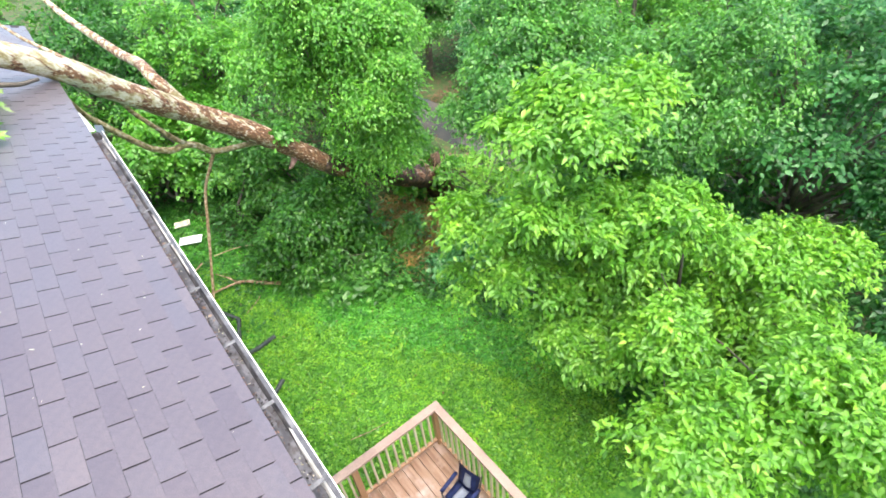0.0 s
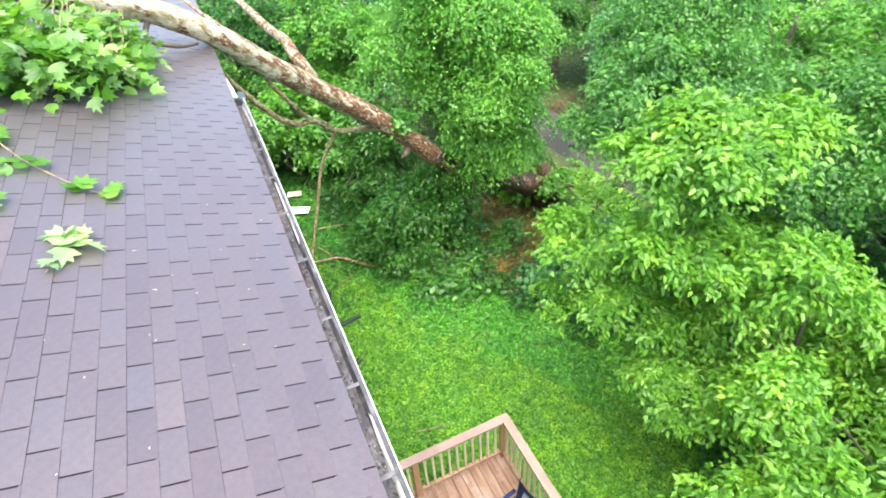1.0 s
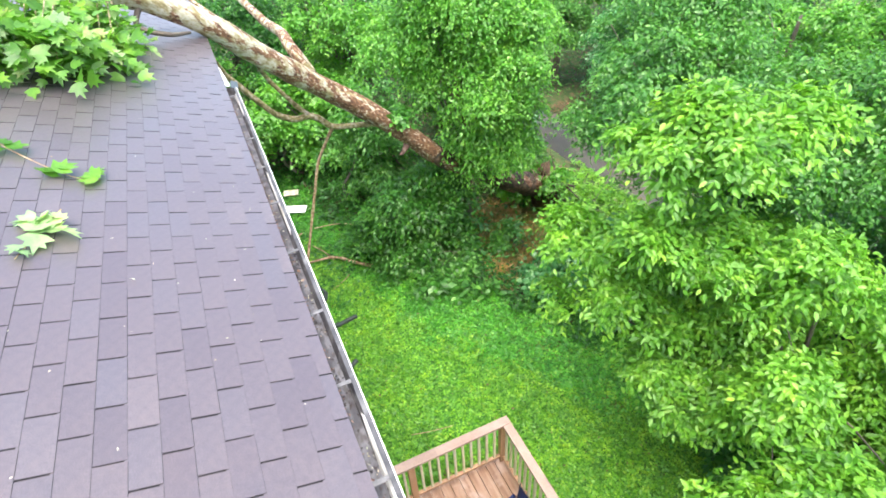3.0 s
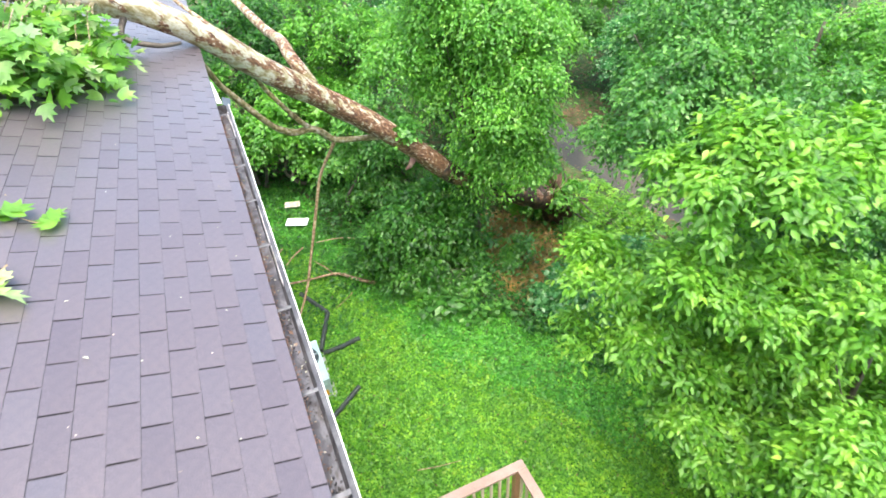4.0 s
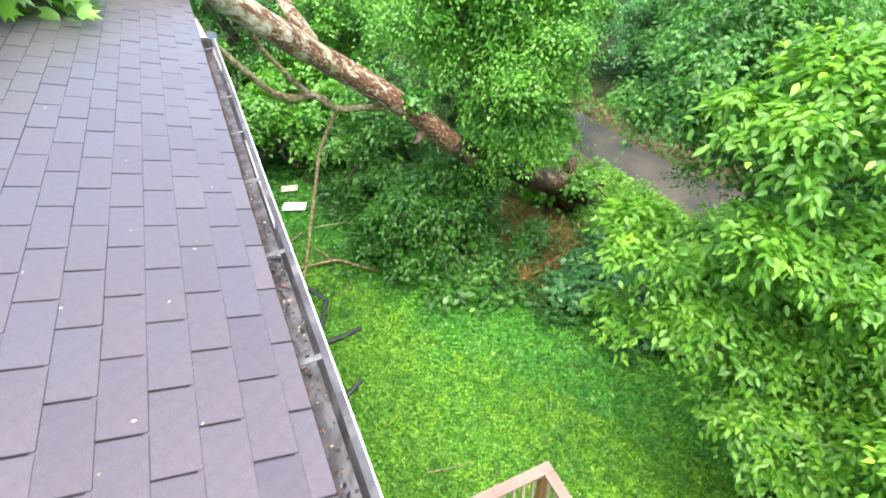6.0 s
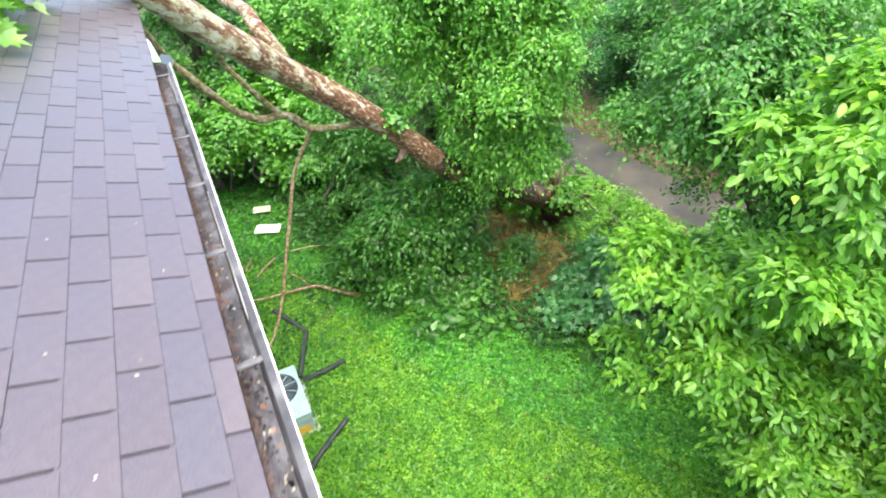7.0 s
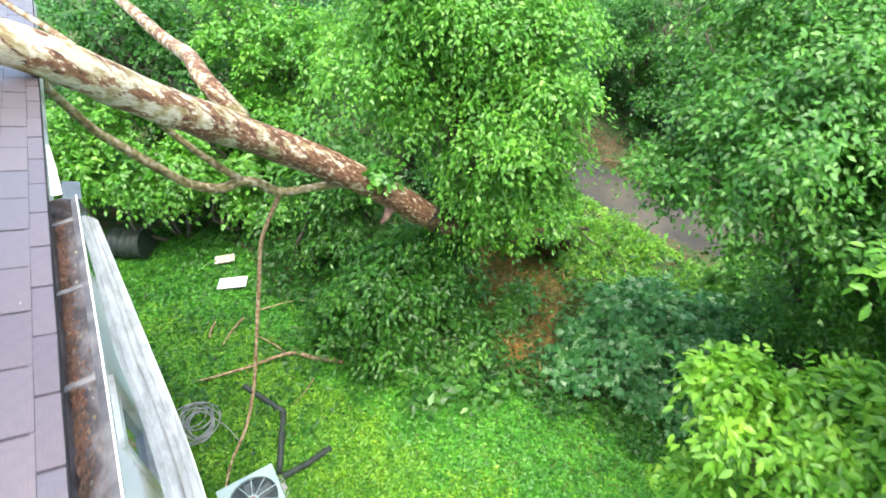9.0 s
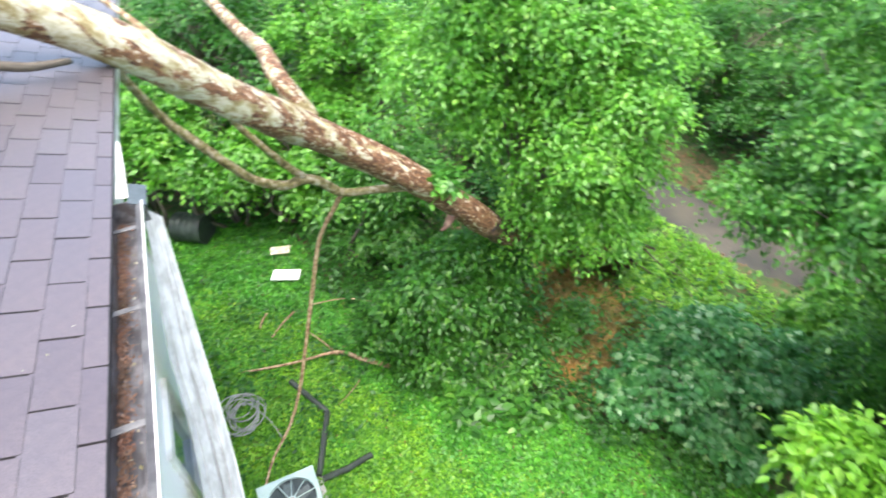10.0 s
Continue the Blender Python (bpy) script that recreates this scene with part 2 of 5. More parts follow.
# pinkish-grey patches paint the wet sheen into the deck colour
M_DECK = plain("wet_stained_cedar", [(0.25, (0.14, 0.07, 0.035)), (0.5, (0.25, 0.15, 0.095)), (0.75, (0.36, 0.25, 0.18))], 3.0, 0.3, bump_scale=40.0, bump_amount=0.15, stretch=(6, 0.6, 6), dirt_or_sheen=(0.42, 0.32, 0.27))
M_RAIL = plain("faded_cedar_rail", [(0.25, (0.23, 0.155, 0.12)), (0.7, (0.32, 0.23, 0.185))], 4.0, 0.55, bump_scale=50.0, bump_amount=0.15, stretch=(1, 1, 3))
M_RAIL_DARK = plain("stained_cedar_post", [(0.25, (0.26, 0.13, 0.06)), (0.7, (0.42, 0.25, 0.14))], 4.0, 0.5, bump_scale=50.0, bump_amount=0.15, stretch=(3, 3, 0.5))
M_BALUSTER = plain("weathered_baluster", [(0.25, (0.42, 0.36, 0.22)), (0.7, (0.55, 0.5, 0.36))], 6.0, 0.6)
M_BARK = bark_material("sycamore_bark", "sycamore")
M_BARK_DARK = bark_material("brown_bark", "brown")
M_TWIG = plain("bare_tan_twig", [(0.36, (0.17, 0.1, 0.05)), (0.5, (0.33, 0.22, 0.12)), (0.64, (0.5, 0.39, 0.25))], 16.0, 0.7, bump_amount=0.4)
M_BARK_TAN = plain("mottled_tan_bark", [(0.36, (0.13, 0.075, 0.035)), (0.46, (0.22, 0.15, 0.075)), (0.54, (0.34, 0.28, 0.17)), (0.66, (0.44, 0.4, 0.31))], 15.0, 0.75, bump_amount=0.5)
M_MOSSY = plain("mossy_olive_bark", [(0.36, (0.085, 0.07, 0.025)), (0.46, (0.2, 0.17, 0.06)), (0.54, (0.27, 0.22, 0.12)), (0.66, (0.42, 0.38, 0.28))], 17.0, 0.75, bump_amount=0.5)
M_CUT_WOOD = plain("fresh_broken_wood", [(0.3, (0.5, 0.33, 0.16)), (0.7, (0.68, 0.5, 0.28))], 12.0, 0.7)
M_WET_BARK = plain("wet_dark_bark", [(0.35, (0.016, 0.011, 0.008)), (0.52, (0.05, 0.03, 0.019)), (0.68, (0.12, 0.075, 0.045))], 11.0, 0.6, bump_scale=35.0, bump_amount=0.9)
M_TORN = plain("torn_inner_bark", [(0.35, (0.07, 0.035, 0.025)), (0.52, (0.17, 0.095, 0.07)), (0.7, (0.28, 0.19, 0.14))], 14.0, 0.8, bump_amount=0.6, stretch=(1, 1, 0.3))
M_SOIL = plain("root_soil", [(0.3, (0.035, 0.022, 0.014)), (0.7, (0.13, 0.075, 0.045))], 5.0, 0.95, bump_amount=0.8)
M_LEAF_NEAR = leaf_material("bright_spring_leaf", (0.072, 0.22, 0.02), (0.175, 0.43, 0.042), (0.29, 0.55, 0.08), 0.4, 0.46)
M_LEAF_MID = leaf_material("green_maple_leaf", (0.033, 0.14, 0.017), (0.082, 0.275, 0.036), (0.165, 0.4, 0.07), 0.38, 0.38)
M_LEAF_BRIGHT = leaf_material("fresh_maple_leaf", (0.06, 0.22, 0.02), (0.135, 0.39, 0.043), (0.22, 0.49, 0.075), 0.38, 0.42)
M_LEAF_DEEP = leaf_material("deep_green_leaf", (0.017, 0.09, 0.012), (0.044, 0.19, 0.022), (0.11, 0.32, 0.045), 0.44, 0.45)
M_LEAF_SHRUB = leaf_material("shrub_leaf", (0.022, 0.105, 0.012), (0.055, 0.215, 0.023), (0.13, 0.35, 0.045), 0.4, 0.42)
M_LEAF_WILT = leaf_material("wilted_pale_leaf", (0.2, 0.4, 0.11), (0.34, 0.53, 0.24), (0.54, 0.66, 0.46), 0.5, 0.3)
M_LEAF_WET = leaf_material("wet_black_leaf", (0.014, 0.012, 0.013), (0.042, 0.036, 0.036), (0.1, 0.072, 0.055), 0.3, 0.05)
M_LEAF_FLUFF = leaf_material("pale_leaf_bits", (0.4, 0.33, 0.16), (0.6, 0.58, 0.48), (0.72, 0.72, 0.68), 0.7, 0.2)
M_LEAF_SHADE = leaf_material("cool_shaded_leaf", (0.025, 0.12, 0.03), (0.06, 0.23, 0.06), (0.14, 0.37, 0.12), 0.38, 0.45)
# darker copy of the lawn clover, edge shade put into its colour
M_CLOVER_SHADED = leaf_material("shaded_clover", (0.03, 0.17, 0.014), (0.085, 0.35, 0.03), (0.17, 0.46, 0.045), 0.45, 0.35)
M_LEAF_TEAL = leaf_material("bluish_green_leaf", (0.04, 0.19, 0.05), (0.105, 0.34, 0.11), (0.42, 0.66, 0.41), 0.24, 0.45)
M_LEAF_PALE = leaf_material("silvery_pale_leaf", (0.2, 0.36, 0.17), (0.4, 0.56, 0.36), (0.6, 0.7, 0.55), 0.4)
M_LEAF_PLANE = leaf_material("sycamore_leaf", (0.07, 0.22, 0.022), (0.17, 0.4, 0.055), (0.5, 0.64, 0.36), 0.34, 0.45)
M_CLOVER = leaf_material("clover_and_grass", (0.05, 0.2, 0.012), (0.15, 0.4, 0.024), (0.25, 0.48, 0.036), 0.45, 0.35)
M_STRAW = leaf_material("dead_straw", (0.22, 0.145, 0.055), (0.4, 0.28, 0.11), (0.24, 0.33, 0.08), 0.7, 0.25)
M_BLACK = plain("black_corrugated_plastic", [(0.3, (0.02, 0.03, 0.025)), (0.7, (0.05, 0.065, 0.055))], 8.0, 0.5)
M_AC = plain("grey_green_sheet_steel", [(0.3, (0.30, 0.40, 0.38)), (0.7, (0.40, 0.50, 0.48))], 4.0, 0.4, bump_amount=0.05, dirt_or_sheen=(0.45, 0.53, 0.5))
M_AC_LID = plain("pale_aqua_lid_paint", [(0.3, (0.36, 0.5, 0.49)), (0.7, (0.46, 0.58, 0.565))], 5.0, 0.35, bump_amount=0.05)
M_AC_BLADE = plain("dull_fan_blade", [(0.3, (0.06, 0.085, 0.09)), (0.7, (0.12, 0.15, 0.155))], 6.0, 0.45)
M_AC_DARK = plain("fan_well_dark", [(0.3, (0.015, 0.025, 0.03)), (0.7, (0.05, 0.07, 0.075))], 6.0, 0.6)
M_YELLOW = plain("orange_yellow_sticker", [(0.3, (0.78, 0.38, 0.02)), (0.7, (0.85, 0.46, 0.03))], 6.0, 0.5)
M_BOARD = plain("white_board_paint", [(0.3, (0.78, 0.8, 0.8)), (0.7, (0.86, 0.87, 0.86))], 5.0, 0.5, bump_amount=0.05)
M_BOARD_OLD = plain("dirty_cream_board", [(0.3, (0.35, 0.3, 0.2)), (0.7, (0.7, 0.66, 0.55))], 9.0, 0.7, dirt_or_sheen=(0.25, 0.22, 0.14))
M_CABLE = plain("grey_cable", [(0.3, (0.2, 0.22, 0.21)), (0.7, (0.36, 0.38, 0.37))], 6.0, 0.5)
M_NAVY = plain("navy_nylon_cloth", [(0.3, (0.012, 0.022, 0.10)), (0.7, (0.025, 0.045, 0.17))], 7.0, 0.7, bump_scale=200.0)
M_GREY_CLOTH = plain("pale_grey_mesh_cloth", [(0.3, (0.38, 0.42, 0.5)), (0.7, (0.5, 0.54, 0.62))], 7.0, 0.8, bump_scale=200.0)
M_BLACK_STEEL = plain("black_steel_tube", [(0.3, (0.015, 0.015, 0.018)), (0.7, (0.03, 0.03, 0.035))], 7.0, 0.4)
M_RED = plain("dull_red_badge", [(0.3, (0.35, 0.09, 0.09)), (0.7, (0.5, 0.16, 0.15))], 9.0, 0.5)


# ---- ground ----
def smoothstep(a, b, v):
    u = min(max((v - a) / (b - a), 0.0), 1.0)
    return u * u * (3 - 2 * u)


CREEK = [(9.6, 30.0), (10.4, 20.0), (10.85, 15.0), (11.15, 11.7), (11.8, 9.6), (13.0, 7.4), (15.5, 3.0), (19.0, -6.0), (24.0, -20.0)]


def creek_gap(x, y):
    """Distance from the middle of the creek."""
    best = 1e9
    for (ax, ay), (bx, by) in zip(CREEK, CREEK[1:]):
        dx, dy = bx - ax, by - ay
        u = min(max(((x - ax) * dx + (y - ay) * dy) / (dx * dx + dy * dy), 0.0), 1.0)
        best = min(best, math.hypot(x - ax - u * dx, y - ay - u * dy))
    return best


def ground_z(x, y):
    z = -0.75 * smoothstep(3.0, 7.0, x) * smoothstep(-6, 3, y) - 0.5 * smoothstep(6.5, 9.5, x)
    z += 0.15 * smoothstep(10.5, 14.0, y) * (1 - smoothstep(2.0, 5.0, x))
    away = creek_gap(x, y)
    z = z * smoothstep(0.0, 4.0, away) + (1 - smoothstep(0.0, 4.0, away)) * -1.35
    z -= 0.55 * (1 - smoothstep(0.5, 1.15, away))
    z += 1.1 * smoothstep(13.5, 22.0, x)
    return z + 0.05 * noise.noise(Vector((x * 0.7, y * 0.7, 0.0))) * smoothstep(0.6, 2.0, x + 0.3 * max(y - 8, 0)) + 0.012 * noise.noise(Vector((x * 4, y * 4, 3.0)))


def spaced(lo, a, b, hi, step, far):
    return np.concatenate([np.linspace(lo, a, far, endpoint=False), np.arange(a, b, step), np.linspace(b, hi, far)])


def grid_mesh(name, xs, ys, height):
    verts = [(x, y, height(x, y)) for y in ys for x in xs]
    w = len(xs)
    faces = [(r * w + c, r * w + c + 1, (r + 1) * w + c + 1, (r + 1) * w + c) for r in range(len(ys) - 1) for c in range(w - 1)]
    me = bpy.data.meshes.new(name)
    me.from_pydata(verts, [], faces)
    return me


def ground_material():
    m, nt, b = material("lawn_and_woodland_soil")
    coord = nt.nodes.new("ShaderNodeNewGeometry")
    dot = nt.nodes.new("ShaderNodeVectorMath")
    dot.operation = "DOT_PRODUCT"
    dot.inputs[1].default_value = (0.74, 0.67, 0.0)
    nt.links.new(coord.outputs["Position"], dot.inputs[0])
    edge = texture(nt, "ShaderNodeTexNoise", 1.3, 5.0)
    wob = nt.nodes.new("ShaderNodeMath")
    wob.operation = "MULTIPLY_ADD"
    wob.inputs[1].default_value = 1.6
    nt.links.new(edge, wob.inputs[0])
    split = nt.nodes.new("ShaderNodeSeparateXYZ")
    nt.links.new(coord.outputs["Position"], split.inputs[0])
    reach = nt.nodes.new("ShaderNodeMapRange")
    reach.interpolation_type = "SMOOTHSTEP"
    reach.inputs["From Min"].default_value, reach.inputs["From Max"].default_value = 0.6, 2.2
    reach.inputs["To Min"].default_value, reach.inputs["To Max"].default_value = -2.0, 0.0
    nt.links.new(split.outputs[0], reach.inputs[0])
    total = nt.nodes.new("ShaderNodeMath")
    nt.links.new(dot.outputs["Value"], total.inputs[0])
    nt.links.new(reach.outputs[0], total.inputs[1])
    nt.links.new(total.outputs[0], wob.inputs[2])
    where = nt.nodes.new("ShaderNodeMapRange")
    where.inputs["From Min"].default_value, where.inputs["From Max"].default_value = 7.9, 8.9
    nt.links.new(wob.outputs[0], where.inputs[0])
    turf = ramp(nt, texture(nt, "ShaderNodeTexNoise", 9.0, 8.0), [(0.3, (0.03, 0.11, 0.01)), (0.5, (0.06, 0.21, 0.016)), (0.7, (0.14, 0.32, 0.03))])
    bare = ramp(nt, texture(nt, "ShaderNodeTexNoise", 0.75, 6.0), [(0.58, (0, 0, 0)), (0.72, (1, 1, 1))])
    turf = mix(nt, bare, turf, (0.15, 0.18, 0.04))
    woods = ramp(nt, texture(nt, "ShaderNodeTexNoise", 5.0, 8.0), [(0.3, (0.02, 0.045, 0.01)), (0.5, (0.045, 0.09, 0.018)), (0.62, (0.1, 0.075, 0.035)), (0.75, (0.16, 0.09, 0.045))])
    nt.links.new(mix(nt, where.outputs[0], turf, woods), b.inputs["Base Color"])
    b.inputs["Roughness"].default_value = 0.9
    bump(nt, b, texture(nt, "ShaderNodeTexNoise", 30.0, 6.0), 0.8, 0.03)
    return m


ground = single("ground", grid_mesh("ground", spaced(-400, -10, 26, 400, 0.3, 8), spaced(-400, -6, 34, 400, 0.3, 8), ground_z), ground_material(), "green clover lawn sloping to a wooded creek", "ground", smooth=True, kind="structure")


def water_material():
    m, nt, b = material("muddy_creek_water")
    depth = ramp(nt, texture(nt, "ShaderNodeTexNoise", 0.9, 5.0), [(0.35, (0.045, 0.047, 0.046)), (0.65, (0.095, 0.088, 0.072))])
    nt.links.new(depth, b.inputs["Base Color"])
    b.inputs["Roughness"].default_value = 0.08
    b.inputs["IOR"].default_value = 1.33
    bump(nt, b, texture(nt, "ShaderNodeTexNoise", 7.0, 5.0, stretch=(1.0, 0.4, 1.0)), 0.5, 0.05)
    return m


def ribbon(name, line, half, z):
    bm = bmesh.new()
    path, _ = smooth_path([(x, y, z) for x, y in line], [0] * len(line), 8)
    rows = []
    for k, q in enumerate(path):
        d = (path[min(k + 1, len(path) - 1)] - path[max(k - 1, 0)]).normalized()
        s = Vector((-d.y, d.x, 0))
        rows.append([bm.verts.new(q + s * half * u) for u in (-1, -0.4, 0.2, 1)])
    for a, c in zip(rows, rows[1:]):
        for n in range(3):
            bm.faces.new((a[n], a[n + 1], c[n + 1], c[n]))
    return bm


single("creek_water", ribbon("creek_water", CREEK, 1.15, -1.5), water_material(), "shallow muddy grey-brown creek between wooded banks", "water", smooth=True, kind="structure")

# ---- house ----
SLOPE = 0.352
COURSE = 0.1262
FIRST = 0.0715
TAB = 0.305
EAVE_X, EAVE_Z = -0.115, 6.0995
RIDGE_X = -4.4
ROOF_FROM, ROOF_TO = -7.0, 11.5
RUN = math.cos(math.atan(SLOPE))
UPSLOPE = Vector((-RUN, 0, RUN * SLOPE))
OUT = Vector((RUN * SLOPE, 0, RUN))


def roof_z(x):
    return EAVE_Z + (EAVE_X - x) * SLOPE


house = thing("house", (-4.4, 2.2, 0), "two-storey white vinyl-sided house with a shingled gable roof", "house")
# roof deck under the shingles, with thickness and both slopes
bm = bmesh.new()
section = [(EAVE_X, EAVE_Z - 0.012), (RIDGE_X, roof_z(RIDGE_X) - 0.012), (2 * RIDGE_X - EAVE_X, EAVE_Z - 0.012), (2 * RIDGE_X - EAVE_X, EAVE_Z - 0.026), (RIDGE_X, roof_z(RIDGE_X) - 0.026), (EAVE_X, EAVE_Z - 0.026)]
ends = [[bm.verts.new((x, y, z)) for x, z in section] for y in (ROOF_FROM, ROOF_TO)]
for n in range(6):
    bm.faces.new((ends[0][n], ends[0][(n + 1) % 6], ends[1][(n + 1) % 6], ends[1][n]))
bm.faces.new(ends[0][::-1]), bm.faces.new(ends[1])
bmesh.ops.recalc_face_normals(bm, faces=bm.faces)
roof = part("roof", bm, M_FELT, house, "low-pitched roof of mauve-grey three-tab asphalt shingles")
part("fascia", box((EAVE_X - 0.06, ROOF_FROM, EAVE_Z - 0.2), (EAVE_X - 0.044, ROOF_TO, EAVE_Z - 0.028)), M_WHITE_METAL, house)
part("soffit", box((-1.24, ROOF_FROM, EAVE_Z - 0.215), (EAVE_X - 0.062, ROOF_TO, EAVE_Z - 0.195)), M_WHITE_METAL, house)
WALL_X = -1.1
part("rake_board", box((-4.4, ROOF_TO - 0.003, EAVE_Z - 0.2), (EAVE_X - 0.05, ROOF_TO + 0.02, EAVE_Z - 0.16)), M_WHITE_METAL, house)

# walls of lapped siding; the long one faces the yard and has an upper window
WIN_Y0, WIN_Y1, WIN_Z0, WIN_Z1 = 6.1, 6.78, 3.4, 4.45
UPPER_X, UPPER_Y = -0.46, 7.5


def siding_wall(x, y0, y1, z0, z1, hole=None, label=""):
    """A wall with its lapped boards; the boards stop at the hole."""
    bm = bmesh.new()
    if hole:
        for lo, hi in (((y0, z0), (hole[0], z1)), ((hole[1], z0), (y1, z1)), ((hole[0], z0), (hole[1], hole[2])), ((hole[0], hole[3]), (hole[1], z1))):
            add_box(bm, (x - 0.14, *lo), (x - 0.004, *hi))
    else:
        add_box(bm, (x - 0.14, y0, z0), (x - 0.004, y1, z1))
    wall = part("wall", bm, M_SIDING, house, label)
    lap, z = 0.11, z0
    while z < z1 - 1e-6:
        top = min(z + lap, z1)
        spans = [(y0, y1)]
        if hole and top > hole[2] and z < hole[3]:
            spans = [(y0, hole[0]), (hole[1], y1)]
        for a, c in spans:
            bm = bmesh.new()
            v = [bm.verts.new(p) for p in ((x + 0.014, a, z), (x + 0.014, c, z), (x, c, top), (x, a, top), (x - 0.003, a, z), (x - 0.003, c, z), (x - 0.003, c, top), (x - 0.003, a, top))]
            for f in ((0, 1, 2, 3), (5, 4, 7, 6), (4, 5, 1, 0), (3, 2, 6, 7), (4, 0, 3, 7), (1, 5, 6, 2)):
                bm.faces.new([v[n] for n in f])
            part("siding_board", bm, M_SIDING, wall)
        z = top


siding_wall(UPPER_X, -6.7, UPPER_Y, 3.3, EAVE_Z - 0.217, (WIN_Y0, WIN_Y1, WIN_Z0, WIN_Z1), "white lapped vinyl siding of the overhanging upper storey")
part("wall", box((WALL_X - 0.1, UPPER_Y - 0.14, 3.3), (UPPER_X - 0.141, UPPER_Y, EAVE_Z - 0.217)), M_SIDING, house)
part("overhang_soffit", box((WALL_X, -6.7, 3.22), (UPPER_X, UPPER_Y, 3.298)), M_WHITE_METAL, house)
siding_wall(WALL_X, -6.7, 11.2, 0.35, EAVE_Z - 0.217, None, "white lapped vinyl siding")
part("wall", box((-8.3, -6.7, 0.3), (-8.2, 11.2, EAVE_Z - 0.217)), M_SIDING, house)
for y in (-6.7, 11.06):
    bm = bmesh.new()
    outline = [(-8.2, 0.3), (WALL_X - 0.145, 0.3), (WALL_X - 0.145, roof_z(WALL_X) - 0.17), (RIDGE_X, roof_z(RIDGE_X) - 0.16), (-8.2, roof_z(WALL_X) - 0.17)]
    a, b = [[bm.verts.new((x, yy, z)) for x, z in outline] for yy in (y, y + 0.14)]
    for n in range(5):
        bm.faces.new((a[n], a[(n + 1) % 5], b[(n + 1) % 5], b[n]))
    bm.faces.new(a[::-1]), bm.faces.new(b)
    bmesh.ops.recalc_face_normals(bm, faces=bm.faces)
    part("wall", bm, M_SIDING, house)
part("foundation", box((-8.25, -6.65, -0.4), (WALL_X - 0.02, 11.15, 0.34)), plain("grey_block_foundation", [(0.3, (0.25, 0.25, 0.24)), (0.7, (0.38, 0.37, 0.35))], 4.0, 0.9), house)
part("corner_board", box((WALL_X - 0.02, 11.15, 0.35), (WALL_X + 0.03, 11.24, EAVE_Z - 0.217), 0.004), M_WHITE_METAL, house)


def glass_material():
    m, nt, b = material("window_glass")
    # blue-grey base paints part of the reflected sky
    b.inputs["Base Color"].default_value = (0.13, 0.19, 0.28, 1)
    b.inputs["Roughness"].default_value = 0.04
    b.inputs["Specular IOR Level"].default_value = 0.9
    b.inputs["Coat Weight"].default_value = 0.6
    return m


bm = bmesh.new()
for lo, hi in (((WIN_Y0, WIN_Z0), (WIN_Y1, WIN_Z0 + 0.07)), ((WIN_Y0, WIN_Z1 - 0.07), (WIN_Y1, WIN_Z1)), ((WIN_Y0, WIN_Z0 + 0.07), (WIN_Y0 + 0.07, WIN_Z1 - 0.07)), ((WIN_Y1 - 0.07, WIN_Z0 + 0.07), (WIN_Y1, WIN_Z1 - 0.07)), ((WIN_Y0 + 0.07, 3.74), (WIN_Y1 - 0.07, 3.8))):
    add_box(bm, (UPPER_X - 0.1, lo[0], lo[1]), (UPPER_X + 0.035, hi[0], hi[1]), 0.006)
window = part("window", bm, M_WHITE_METAL, house, "white-framed double-hung window")
part("pane", box((UPPER_X - 0.03, WIN_Y0 + 0.06, WIN_Z0 + 0.06), (UPPER_X - 0.022, WIN_Y1 - 0.06, WIN_Z1 - 0.06)), glass_material(), window, "glass with reflected blue-grey sky put into its colour")

# gutter: one run ending where the tree tore the rest away
GUT_FROM, GUT_TO = -7.0, 6.42


def gutter_section():
    """Outline of a K-style gutter: back, floor, ogee front and rolled lip, with thickness."""
    outer = [(-0.157, 0.0), (-0.157, -0.125), (-0.045, -0.125), (-0.035, -0.09), (-0.02, -0.075), (-0.004, -0.035), (0.0, -0.012), (0.002, 0.002)]
    inner = [(-0.0055, 0.002), (-0.006, -0.008), (-0.005, -0.014), (-0.008, -0.034), (-0.024, -0.072), (-0.039, -0.087), (-0.049, -0.12), (-0.152, -0.12), (-0.152, 0.0)]
    return outer + inner


def gutter_run(y0, y1, prof, n=24, sag=0.012):
    bm = bmesh.new()
    rows = []
    for k in range(n + 1):
        y = y0 + (y1 - y0) * k / n
        dip = sag * noise.noise(Vector((y * 0.6, 4.0, 0)))
        side = 0.008 * noise.noise(Vector((y * 0.5, 9.0, 0)))
        rows.append([bm.verts.new((x + side, y, 6.045 + z + dip)) for x, z in prof])
    c = len(prof)
    for a, b in zip(rows, rows[1:]):
        for i in range(c):
            bm.faces.new((a[i], a[(i + 1) % c], b[(i + 1) % c], b[i]))
    bm.faces.new(rows[0]), bm.faces.new(rows[-1][::-1])
    bmesh.ops.recalc_face_normals(bm, faces=bm.faces)
    return bm


gutter = part("gutter", gutter_run(GUT_FROM, GUT_TO, gutter_section(), 50), M_WHITE_METAL, house, "white aluminium gutter with a grimy trough")
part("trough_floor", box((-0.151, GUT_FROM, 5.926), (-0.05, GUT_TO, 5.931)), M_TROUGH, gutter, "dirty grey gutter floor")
bm = bmesh.new()
prof = [(-0.0485, -0.118), (-0.0385, -0.088), (-0.0235, -0.0725), (-0.0085, -0.034), (-0.0068, -0.016)]
a, b = [[bm.verts.new((x - 0.0015, y, 6.045 + z)) for x, z in prof] for y in (GUT_FROM, GUT_TO)]
